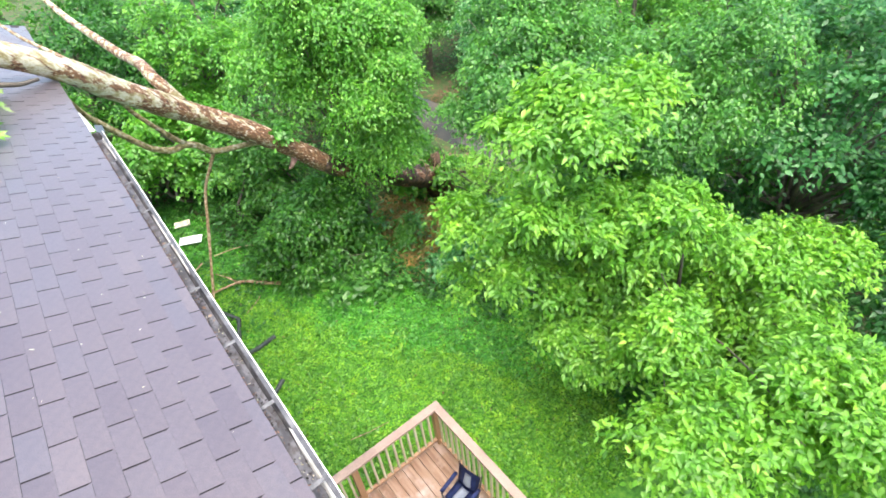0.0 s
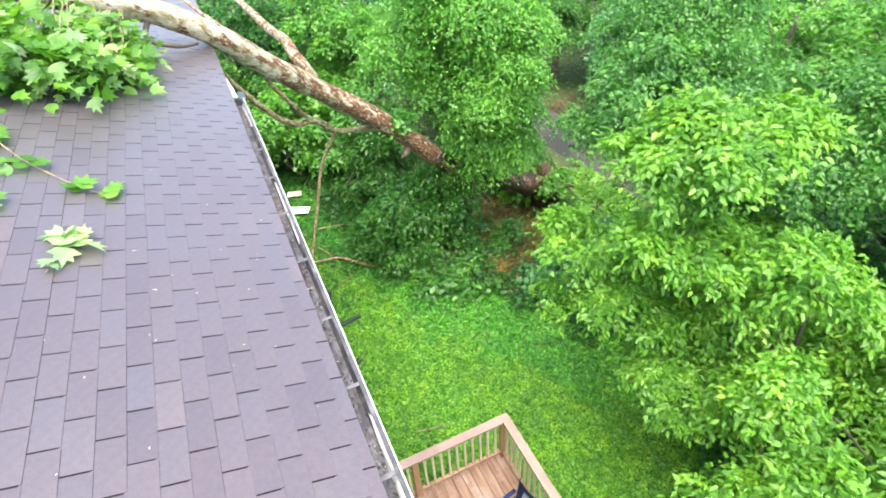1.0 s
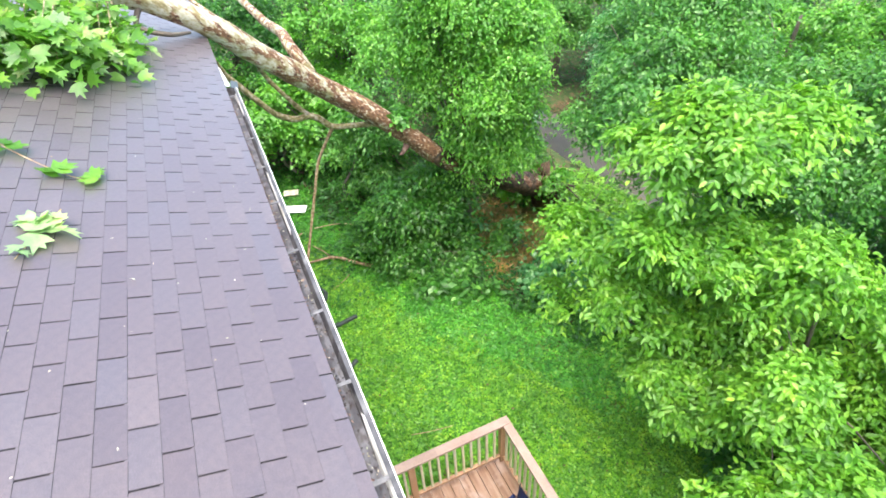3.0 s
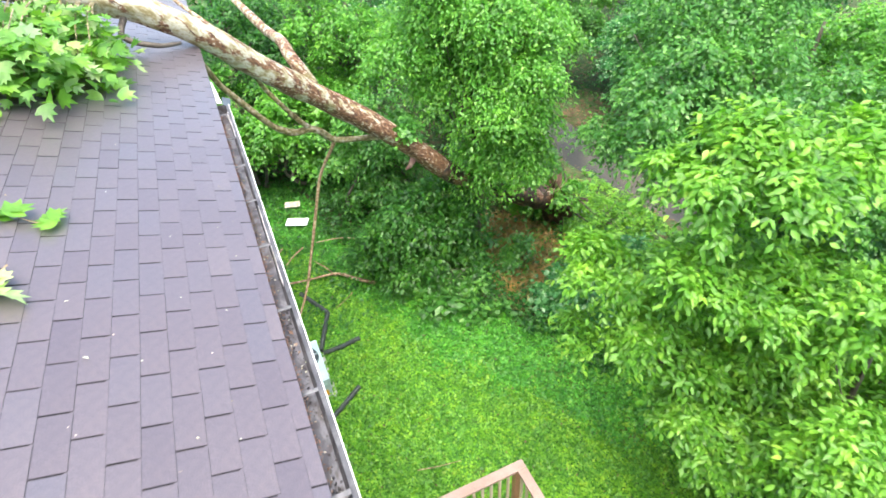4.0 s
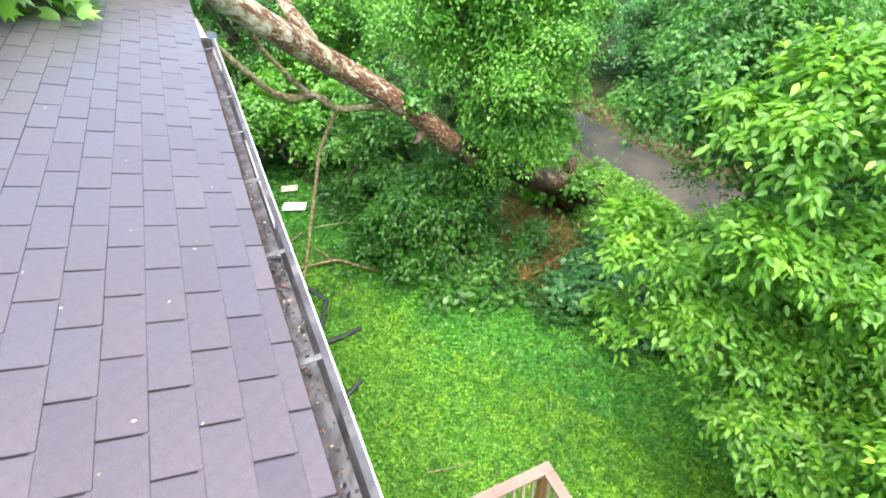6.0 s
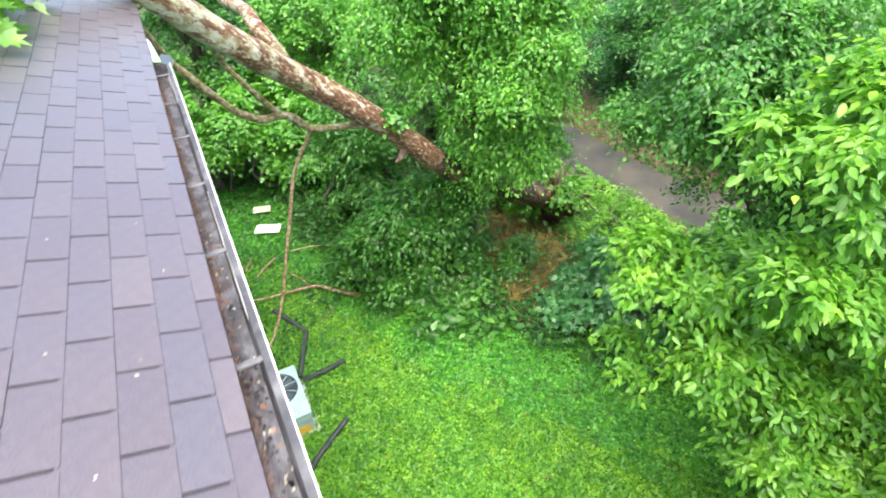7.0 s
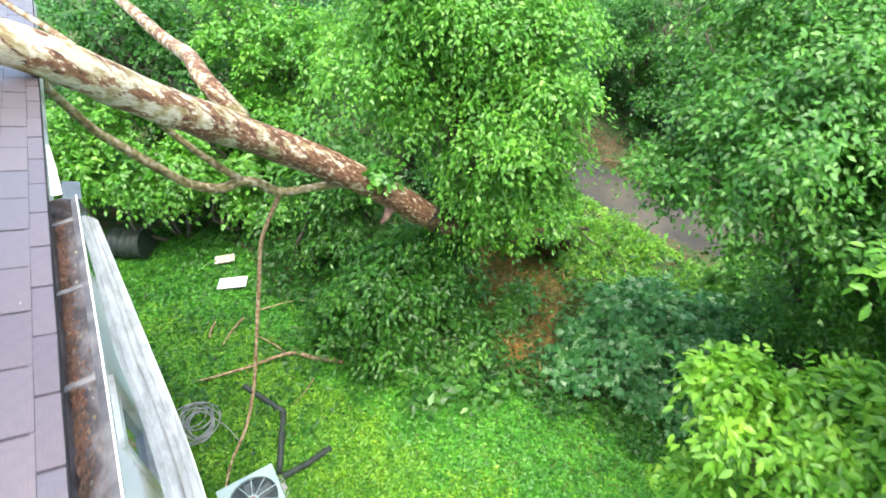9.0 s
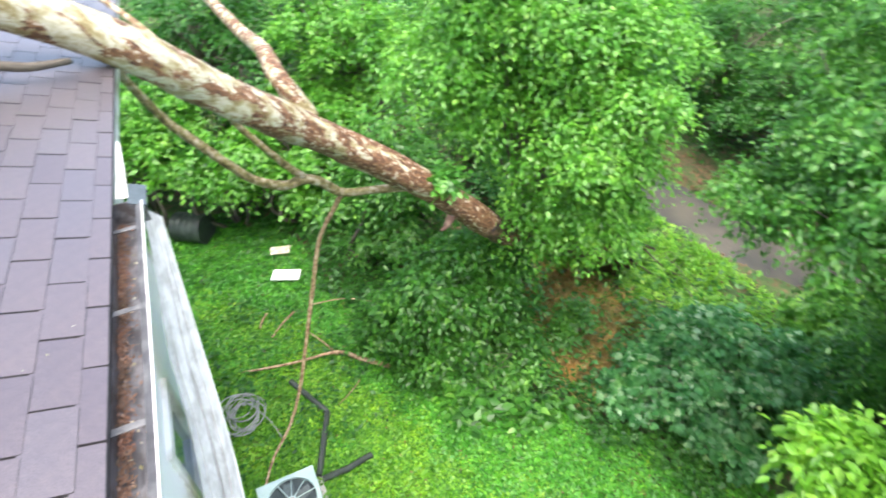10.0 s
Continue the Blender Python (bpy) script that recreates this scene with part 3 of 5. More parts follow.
for i in range(4):
    bm.faces.new((a[i], a[i + 1], b[i + 1], b[i]))
part("trough_side", bm, M_TROUGH_SIDE, gutter, "dark grey inner face")
part("lip_flange", gutter_run(GUT_FROM, GUT_TO, [(-0.031, -0.003), (-0.0305, -0.001), (-0.0045, 0.0035), (-0.0045, -0.001)], 50), M_TROUGH_SIDE, gutter, "dark grey inner flange of the lip")
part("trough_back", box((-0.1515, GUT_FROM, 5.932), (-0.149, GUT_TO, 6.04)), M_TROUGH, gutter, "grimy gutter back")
part("end_cap", box((-0.157, GUT_TO - 0.004, 5.918), (0.0, GUT_TO + 0.004, 6.046)), M_TROUGH, gutter, "tarnished end cap")
for y in (-1.2, -0.6, 0.04, 0.67, 1.29, 1.9, 2.5, 3.17, 3.85, 4.47, 5.07, 5.63, 6.2):
    bm = box((-0.151, y - 0.014, 6.03), (-0.004, y + 0.014, 6.034), 0.0015)
    part("hanger", bm, M_HANGER, gutter, "metal gutter strap")

bm = bmesh.new()
low, high = [[bm.verts.new((x, y, z + lift)) for x, y, z in ((-0.11, 6.44, 6.062), (-0.06, 6.44, 6.055), (-0.075, 6.75, 6.05), (-0.1, 7.1, 6.05), (-0.113, 7.1, 6.062))] for lift in (0.0, 0.003)]
for k in range(5):
    bm.faces.new((low[k], low[(k + 1) % 5], high[(k + 1) % 5], high[k]))
bm.faces.new(low[::-1]), bm.faces.new(high)
bmesh.ops.recalc_face_normals(bm, faces=bm.faces)
part("drip_edge", bm, M_WHITE_METAL, house, "bent white drip edge bared beyond the gutter")
part("bent_flap", box((-0.04, -0.07, -0.0015), (0.04, 0.07, 0.0015), 0.0, Matrix.Translation((-0.015, 6.44, 6.062)) @ Matrix.Rotation(radians(24), 4, "Y") @ Matrix.Rotation(radians(14), 4, "X")), M_FLAP, gutter, "bluish grey bent metal flap")

# torn length of gutter dangling below the end of the run
SAG = [(-0.15, 7.62, 5.2), (-0.15, 7.2, 4.83), (-0.15, 6.85, 4.53), (-0.15, 6.48, 4.22), (-0.15, 6.1, 4.02), (-0.15, 5.6, 3.93), (-0.15, 5.0, 3.95)]
path, _ = smooth_path(SAG, [0] * len(SAG), 5)
# outer rim, ogee ridges, inner wall
prof = [(0.0, 0.0), (-0.004, 0.012), (-0.034, 0.058), (-0.042, 0.046), (-0.05, 0.072), (-0.066, 0.096), (-0.074, 0.078), (-0.082, 0.11), (-0.112, 0.15), (-0.118, 0.142), (-0.135, 0.2)]
prof = [(x * 1.3, z * 1.3) for x, z in prof]
prof += [(x - 0.006, z - 0.004) for x, z in prof[::-1]]
bm = bmesh.new()
rows = []
for k, c in enumerate(path):
    u = k / (len(path) - 1)
    wide = 0.45 + 0.55 * min(1.0, u * 2.6)
    rows.append([bm.verts.new(c + Vector((x * wide + 0.004 * noise.noise(Vector((u * 6, x * 20, 0))), 0, z * wide + 0.004 * noise.noise(Vector((u * 5, z * 9, 3)))))) for x, z in prof])
for a, b in zip(rows, rows[1:]):
    for i in range(len(prof)):
        bm.faces.new((a[i], a[(i + 1) % len(prof)], b[(i + 1) % len(prof)], b[i]))
bm.faces.new(rows[0]), bm.faces.new(rows[-1][::-1])
bmesh.ops.recalc_face_normals(bm, faces=bm.faces)
torn = thing("torn_gutter", SAG[0], "torn white ridged gutter length hanging below the eave", "gutter")
part("ridged_face", bm, M_STREAKED, torn, "streaked white ridged face")
part("rolled_lip", tube(SAG, [0.007] * len(SAG), 7, 5), M_WHITE_METAL, torn, smooth=True)

# ---- deck ----
deck = thing("deck", (0.8, 1.0, 0), "wet reddish-brown cedar deck with railings beside the house", "deck")
DECK_Z, DX0, DX1, DY0, DY1 = 0.93, -1.05, 1.98, -2.4, 3.66
rng = random.Random(3)
board_x = 0.93 - 0.145 * 13
while board_x < DX1 - 0.05:
    w = min(0.139, DX1 - board_x)
    part("deck_board", box((board_x, DY0, DECK_Z - 0.035), (board_x + w, DY1, DECK_Z + rng.uniform(-0.002, 0.002)), 0.004), M_DECK, deck)
    board_x += 0.145
part("joist_frame", box((DX0, DY0, DECK_Z - 0.23), (DX1 - 0.02, DY1 - 0.02, DECK_Z - 0.04)), M_RAIL_DARK, deck, "dark-stained rim boards")
posts = [(1.93, 3.585), (0.56, 3.585), (1.93, 1.75), (1.93, -0.1), (1.93, -2.3)]
for px, py in posts:
    part("post", box((px - 0.045, py - 0.045, 0.0), (px + 0.045, py + 0.045, 1.845), 0.004), M_RAIL_DARK, deck)
part("top_rail", box((-1.05, 3.52, 1.85), (2.02, 3.645, 1.89), 0.006), M_RAIL, deck, "pale faded rail cap")
part("top_rail", box((1.895, -2.4, 1.852), (2.02, 3.518, 1.892), 0.006), M_RAIL, deck, "pale faded rail cap")
part("bottom_rail", box((-1.05, 3.56, 1.02), (1.885, 3.61, 1.06), 0.004), M_RAIL_DARK, deck)
part("bottom_rail", box((1.905, -2.3, 1.02), (1.955, 3.54, 1.06), 0.004), M_RAIL_DARK, deck)
for k in range(23):
    bx = 1.80 - 0.122 * k
    if bx > -1.0 and abs(bx - 0.56) > 0.06:
        part("baluster", box((bx - 0.016, 3.57, 1.055), (bx + 0.016, 3.602, 1.855), 0.003), M_BALUSTER, deck)
for k in range(46):
    by = 3.47 - 0.122 * k
    if all(abs(by - py) > 0.06 for _, py in posts):
        part("baluster", box((1.914, by - 0.016, 1.055), (1.946, by + 0.016, 1.855), 0.003), M_BALUSTER, deck)

# folding camp chair on the deck
chair = thing("camp_chair", (1.5, 2.75, DECK_Z), "navy blue folding camp chair with pale grey panels on the deck", "chair")
turn = Matrix.Translation((1.58, 2.62, DECK_Z)) @ Matrix.Rotation(radians(-78), 4, "Z") @ Matrix.Scale(0.66, 4)


def placed(points):
    return [turn @ Vector(p) for p in points]


def cloth(rows, sag, thick=0.012):
    """A sagging sheet between two edge lines."""
    bm = bmesh.new()
    (a0, a1), (b0, b1) = rows
    a0, a1, b0, b1 = (Vector(q) for q in (a0, a1, b0, b1))
    n = (a1 - a0).cross(b0 - a0).normalized()
    grid = []
    for i in range(7):
        u = i / 6
        line = []
        for j in range(7):
            v = j / 6
            q = a0.lerp(a1, v).lerp(b0.lerp(b1, v), u) - n * sag * math.sin(math.pi * v) * (0.6 + 0.4 * math.sin(math.pi * u))
            line.append(bm.verts.new(turn @ q))
        grid.append(line)
    for i in range(6):
        for j in range(6):
            bm.faces.new((grid[i][j], grid[i][j + 1], grid[i + 1][j + 1], grid[i + 1][j]))
    bmesh.ops.solidify(bm, geom=bm.faces[:], thickness=thick)
    return bm


part("seat", cloth((((-0.25, -0.24, 0.44), (0.25, -0.24, 0.44)), ((-0.25, 0.22, 0.40), (0.25, 0.22, 0.40))), 0.07), M_NAVY, chair, smooth=True)
back = part("backrest", cloth((((-0.25, 0.22, 0.42), (0.25, 0.22, 0.42)), ((-0.27, 0.36, 0.95), (0.27, 0.36, 0.95))), -0.06), M_NAVY, chair, smooth=True)
part("panel", cloth((((-0.1, 0.20, 0.52), (0.1, 0.20, 0.52)), ((-0.12, 0.31, 0.86), (0.12, 0.31, 0.86))), -0.05, 0.008), M_GREY_CLOTH, back, "pale grey mesh panel", smooth=True)
part("panel", cloth((((-0.1, -0.2, 0.455), (0.1, -0.2, 0.455)), ((-0.1, 0.16, 0.425), (0.1, 0.16, 0.425))), 0.065, 0.008), M_GREY_CLOTH, chair, "pale grey seat panel", smooth=True)
for sx in (-1, 1):
    part("armrest", cloth((((sx * 0.3 - 0.045, -0.26, 0.62), (sx * 0.3 + 0.045, -0.26, 0.62)), ((sx * 0.3 - 0.045, 0.26, 0.64), (sx * 0.3 + 0.045, 0.26, 0.64))), 0.015), M_NAVY, chair, smooth=True)
    for ends in (((sx * 0.28, -0.27, 0.63), (sx * 0.22, -0.24, 0.0)), ((sx * 0.29, 0.38, 0.97), (sx * 0.24, 0.2, 0.0)), ((sx * 0.27, -0.26, 0.02), (sx * 0.27, 0.24, 0.42))):
        part("leg", tube(placed(ends), [0.011, 0.011], 8, 1), M_BLACK_STEEL, chair, smooth=True)
part("leg", tube(placed(((-0.25, -0.25, 0.02), (0.25, -0.25, 0.42))), [0.01, 0.01], 8, 1), M_BLACK_STEEL, chair)
part("leg", tube(placed(((0.25, 0.24, 0.02), (-0.25, 0.24, 0.40))), [0.01, 0.01], 8, 1), M_BLACK_STEEL, chair)

# ---- air conditioner ----
AX0, AX1, AY0, AY1, AZ = -0.6, 0.175, 7.14, 8.16, 0.46
unit = thing("air_conditioner", (-0.2, 7.65, 0), "grey-green outdoor air conditioner with a pale top and fan grille", "air conditioner")
part("pad", box((AX0 - 0.06, AY0 - 0.06, -0.05), (AX1 + 0.06, AY1 + 0.06, 0.03), 0.01), plain("concrete_pad", [(0.3, (0.3, 0.3, 0.28)), (0.7, (0.42, 0.41, 0.38))], 5.0, 0.9), unit)
part("body", box((AX0 + 0.012, AY0 + 0.012, 0.03), (AX1 - 0.012, AY1 - 0.012, AZ - 0.045), 0.015), M_AC, unit)
FX, FY, FR = -0.2, 7.78, 0.33
bm = bmesh.new()
ring_n = 32
outer_z = AZ
corners = []
for k in range(ring_n):
    a = 2 * math.pi * k / ring_n
    c, s = math.cos(a), math.sin(a)
    q = Vector((FX + FR * c, FY + FR * s, outer_z))
    reach = min([((AX1 - FX) / c if c > 1e-6 else 1e9), ((AX0 - FX) / c if c < -1e-6 else 1e9), ((AY1 - FY) / s if s > 1e-6 else 1e9), ((AY0 - FY) / s if s < -1e-6 else 1e9)])
    o = Vector((FX + reach * c, FY + reach * s, outer_z))
    corners.append((bm.verts.new(q), bm.verts.new(o), bm.verts.new(o - Vector((0, 0, 0.045))), bm.verts.new(q - Vector((0, 0, 0.045)))))
for k in range(ring_n):
    a, b = corners[k], corners[(k + 1) % ring_n]
    for i in range(4):
        bm.faces.new((a[i], a[(i + 1) % 4], b[(i + 1) % 4], b[i]))
for cx, cy in ((AX0, AY0), (AX1, AY0), (AX0, AY1), (AX1, AY1)):
    near = sorted(corners, key=lambda v: (v[1].co.xy - Vector((cx, cy))).length)[:2]
    tip, low = bm.verts.new((cx, cy, AZ)), bm.verts.new((cx, cy, AZ - 0.045))
    bm.faces.new((near[0][1], near[1][1], tip))
    bm.faces.new((near[0][1], tip, low, near[0][2])), bm.faces.new((tip, near[1][1], near[1][2], low))
bmesh.ops.recalc_face_normals(bm, faces=bm.faces)
lid = part("lid", bm, M_AC_LID, unit, "pale aqua top panel with a round fan opening")
bm = bmesh.new()
bmesh.ops.create_circle(bm, cap_ends=True, radius=FR + 0.02, segments=32, matrix=Matrix.Translation((FX, FY, AZ - 0.052 + 0.012)))
part("fan_well", bm, M_AC_DARK, unit, "dark fan well")
for k in range(5):
    a = 2 * math.pi * k / 5 + 0.3
    m = Matrix.Translation((FX, FY, AZ - 0.028)) @ Matrix.Rotation(a, 4, "Z") @ Matrix.Rotation(radians(14), 4, "X")
    part("fan_blade", box((0.05, -0.07, -0.002), (0.28, 0.07, 0.002), 0.0, m), M_AC_BLADE, unit)
for k in range(10):
    a = 2 * math.pi * k / 10 + 0.12
    e = Vector((math.cos(a), math.sin(a), 0))
    c = Vector((FX, FY, AZ + 0.006))
    part("grille_spoke", tube((c + e * 0.06, c + e * 0.2 + Vector((0, 0, 0.012)), c + e * (FR + 0.01)), (0.006, 0.006, 0.006), 6, 3), M_AC_LID, lid)
for r in (0.12, 0.19, 0.26):
    pts = [(FX + r * math.cos(t * math.pi / 8), FY + r * math.sin(t * math.pi / 8), AZ + 0.012) for t in range(17)]
    part("grille_ring", tube(pts, [0.0025] * 17, 4, 1), M_AC_DARK, lid)
bm = bmesh.new()
bmesh.ops.create_cone(bm, cap_ends=True, segments=24, radius1=0.075, radius2=0.06, depth=0.02, matrix=Matrix.Translation((FX, FY, AZ + 0.012)))
cap = part("fan_cap", bm, M_AC_LID, lid)
part("badge", box((FX - 0.03, FY - 0.035, AZ + 0.0225), (FX + 0.035, FY + 0.03, AZ + 0.026), 0.001), M_RED, unit, "faded red badge")
part("warning_sticker", box((-0.42, AY0 + 0.006, 0.03), (0.1, AY0 + 0.011, 0.17)), M_YELLOW, unit, "orange-yellow warning sticker")
part("nameplate", box((-0.06, AY0 + 0.006, 0.31), (0.12, AY0 + 0.0105, 0.38)), M_AC_LID, unit, "pale nameplate")
for k in range(7):
    z = 0.08 + 0.048 * k
    part("louvre", box((AX1 - 0.014, AY0 + 0.08, z), (AX1 - 0.004, AY1 - 0.08, z + 0.02), 0.003), M_AC, unit)
    part("louvre", box((AX0 + 0.004, AY0 + 0.08, z), (AX0 + 0.014, AY1 - 0.08, z + 0.02), 0.003), M_AC, unit)


# ---- foliage ----
OVATE = (np.array([(0, 0, 0), (-0.27, 0.38, 0.05), (0, 0.45, -0.02), (0.27, 0.38, 0.05), (0, 1.0, -0.10)], float), [(0, 2, 1), (0, 3, 2), (1, 2, 4), (2, 3, 4)])
DROOPING = (np.array([(0, 0, 0), (-0.2, 0.28, 0.04), (-0.2, 0.6, 0.02), (0, 1.0, -0.16), (0.2, 0.6, 0.02), (0.2, 0.28, 0.04), (0, 0.46, -0.04)], float), [(6, 1, 0), (6, 2, 1), (6, 3, 2), (6, 4, 3), (6, 5, 4), (6, 0, 5)])
LANCE = (np.array([(0, 0, 0), (-0.15, 0.42, 0.03), (0, 0.45, -0.02), (0.15, 0.42, 0.03), (0, 1.0, -0.16)], float), [(0, 2, 1), (0, 3, 2), (1, 2, 4), (2, 3, 4)])
LOBED = (
    np.array([(0, 0, 0), (-0.28, 0.05, 0.02), (-0.55, 0.38, 0.08), (-0.27, 0.47, 0.03), (-0.36, 0.82, 0.05), (-0.12, 0.68, 0.0), (0, 1.05, -0.1), (0.12, 0.68, 0.0), (0.36, 0.82, 0.05), (0.27, 0.47, 0.03), (0.55, 0.38, 0.08), (0.28, 0.05, 0.02), (0, 0.42, -0.03)], float),
    [(12, k, k - 1) for k in range(1, 12)] + [(12, 0, 11)],
)
MAPLE = (np.array([(0, 0, 0), (-0.45, 0.28, 0.07), (-0.2, 0.45, 0.0), (-0.3, 0.75, 0.04), (0, 1.0, -0.12), (0.3, 0.75, 0.04), (0.2, 0.45, 0.0), (0.45, 0.28, 0.07)], float), [(0, 2, 1), (0, 6, 2), (0, 7, 6), (2, 4, 3), (2, 6, 4), (6, 5, 4)])
CLOVER = (np.array([(0, 0, 0), (-0.5, 0.5, 0.08), (0.5, 0.5, 0.08), (0, 1.0, -0.05)], float), [(0, 2, 1), (1, 2, 3)])
BLADE = (np.array([(-0.03, 0, 0), (0.03, 0, 0), (0.02, 0.6, 0.02), (0, 1.0, -0.15)], float), [(0, 1, 2), (0, 2, 3)])


def leaflets(spec, blunt=False):
    """A compound leaf: folded leaflets that share one base point."""
    verts, tris = [(0.0, 0.0, 0.0)], []
    for angle, start, long, wide in spec:
        a = radians(angle)
        d, s = np.array([math.sin(a), math.cos(a), 0]), np.array([math.cos(a), -math.sin(a), 0])
        o, n = np.array([0, start, -0.02]), len(verts)
        up = np.array([0, 0, 1.0])
        verts += [tuple(o + d * long * 0.42 - s * wide + up * 0.06), tuple(o + d * long * 0.42 + s * wide + up * 0.06), tuple(o + d * long - up * 0.16 * long)]
        if blunt:
            verts += [tuple(o + d * long * 0.8 - s * wide * 0.62 - up * 0.02), tuple(o + d * long * 0.8 + s * wide * 0.62 - up * 0.02)]
            tris += [(0, n + 3, n), (0, n + 2, n + 3), (0, n + 4, n + 2), (0, n + 1, n + 4)]
        else:
            tris += [(0, n + 2, n), (0, n + 1, n + 2)]
    return np.array(verts, float), tris


TRIPLE = leaflets([(4, 0.12, 0.9, 0.25), (54, 0.05, 0.74, 0.21), (-50, 0.05, 0.72, 0.21)])
PINNATE = leaflets([(8, 0.3, 0.75, 0.18), (62, 0.08, 0.6, 0.17), (-60, 0.1, 0.58, 0.17), (50, 0.42, 0.5, 0.15), (-48, 0.44, 0.5, 0.15)], True)


def unit_rows(v):
    return v / np.maximum(np.linalg.norm(v, axis=1, keepdims=True), 1e-9)


def leaf_mesh(name, place, tip, normal, size, shape):
    """Many leaves as one mesh."""
    form, tris = shape
    y = unit_rows(tip)
    x = unit_rows(np.cross(y, normal))
    z = np.cross(x, y)
    axes = np.stack([x, y, z], 1)
    verts = place[:, None, :] + np.einsum("kc,nco->nko", form, axes) * size[:, None, None]
    n, k = len(place), len(form)
    faces = (np.array(tris)[None] + (np.arange(n) * k)[:, None, None]).reshape(-1, 3)
    me = bpy.data.meshes.new(name)
    me.vertices.add(n * k)
    me.vertices.foreach_set("co", verts.reshape(-1))
    me.loops.add(faces.size)
    me.loops.foreach_set("vertex_index", faces.reshape(-1).astype(np.int32))
    me.polygons.add(len(faces))
    me.polygons.foreach_set("loop_start", np.arange(0, faces.size, 3, dtype=np.int32))
    me.polygons.foreach_set("use_smooth", np.ones(len(faces), dtype=bool))
    me.update(calc_edges=True)
    return me


def clump_places(rng, centre, radii, count, inner=0.25, lobes=0.45, floor=-0.85):
    """Places of twig clumps: flat drooping pads of foliage near the outside of an uneven, lobed crown, with gaps between them and a few clumps within."""
    out = []
    off = Vector(rng.uniform(-50, 50, 3))
    pad = min(0.42, 0.42 * sum(radii) / 3)
    while len(out) < count:
        d = unit_rows(rng.normal(size=(1, 3)))[0]
        if d[2] < floor:
            continue
        lobe = 1 - lobes * 0.5 + lobes * (noise.noise(Vector(d) * 1.9 + off) + 0.35 * noise.noise(Vector(d) * 4.3 + off))
        if rng.random() < inner * 5:
            out.append((np.array(centre) + d * lobe * (0.25 + 0.5 * rng.random()) * np.array(radii), d))
        if rng.random() < inner:
            continue
        mid = np.array(centre) + d * lobe * (0.74 + 0.26 * rng.random()) * np.array(radii)
        wide = pad * rng.uniform(0.6, 1.2)
        for _ in range(9):
            a, q = rng.uniform(0, 2 * math.pi), math.sqrt(rng.random())
            spot = np.array([math.cos(a) * q, math.sin(a) * q, -0.5 * q * q + rng.normal() * 0.1]) * wide
            away = d * 0.7 + np.array([math.cos(a), math.sin(a), -0.15]) * q
            out.append((mid + spot, away / np.linalg.norm(away)))
    return out[:count]


def spray(rng, clumps, twigs, per_twig, length, size, droop=0.5, flat=0.55):
    """Leaves set alternately along the twigs of each clump."""
    c = np.repeat(np.array([p for p, _ in clumps]), twigs, 0)
    d = np.repeat(np.array([q for _, q in clumps]), twigs, 0)
    n = len(c)
    way = d * np.array([1, 1, flat]) + rng.normal(size=(n, 3)) * np.array([0.75, 0.75, 0.38])
    way = unit_rows(way)
    long = length * rng.uniform(0.55, 1.25, n)
    side = unit_rows(np.cross(way, np.array([0, 0, 1.0])) + 1e-6)
    place, tip, normal, big = [], [], [], []
    for k in range(per_twig):
        u = (k + 0.6) / per_twig
        s = 1 if k % 2 else -1
        p = c + way * (long * u)[:, None] + np.array([0, 0, -1.0]) * (droop * long * u * u)[:, None] + rng.normal(size=(n, 3)) * 0.035
        t = way * (0.35 + 0.6 * u) + side * s * (0.95 - 0.5 * u) + np.array([0, 0, -0.15 - droop * 0.45]) + rng.normal(size=(n, 3)) * 0.36
        nn = np.array([0, 0, 1.0]) + d * 0.4 + rng.normal(size=(n, 3)) * 0.48
        place.append(p), tip.append(t), normal.append(nn), big.append(size * rng.uniform(0.6, 1.2, n))
    return np.concatenate(place), np.concatenate(tip), np.concatenate(normal), np.concatenate(big)


def branches(bm, rng, base, clumps, count, thick, fork_z):
    """Limbs from the trunk out to some of the clumps."""
    picks = rng.permutation(len(clumps))[:count]
    for k in picks:
        end = Vector(clumps[k][0])
        z = min(fork_z + rng.uniform(-0.5, 0.9), end.z + 0.3)
        start = Vector((base[0], base[1], max(z, base[2] + 0.3)))
        mid = start.lerp(end, 0.5) + Vector(rng.normal(size=3) * 0.12) + Vector((0, 0, 0.12))
        add_tube(bm, (start, mid, end), (thick, thick * 0.6, thick * 0.22), 5, 3)


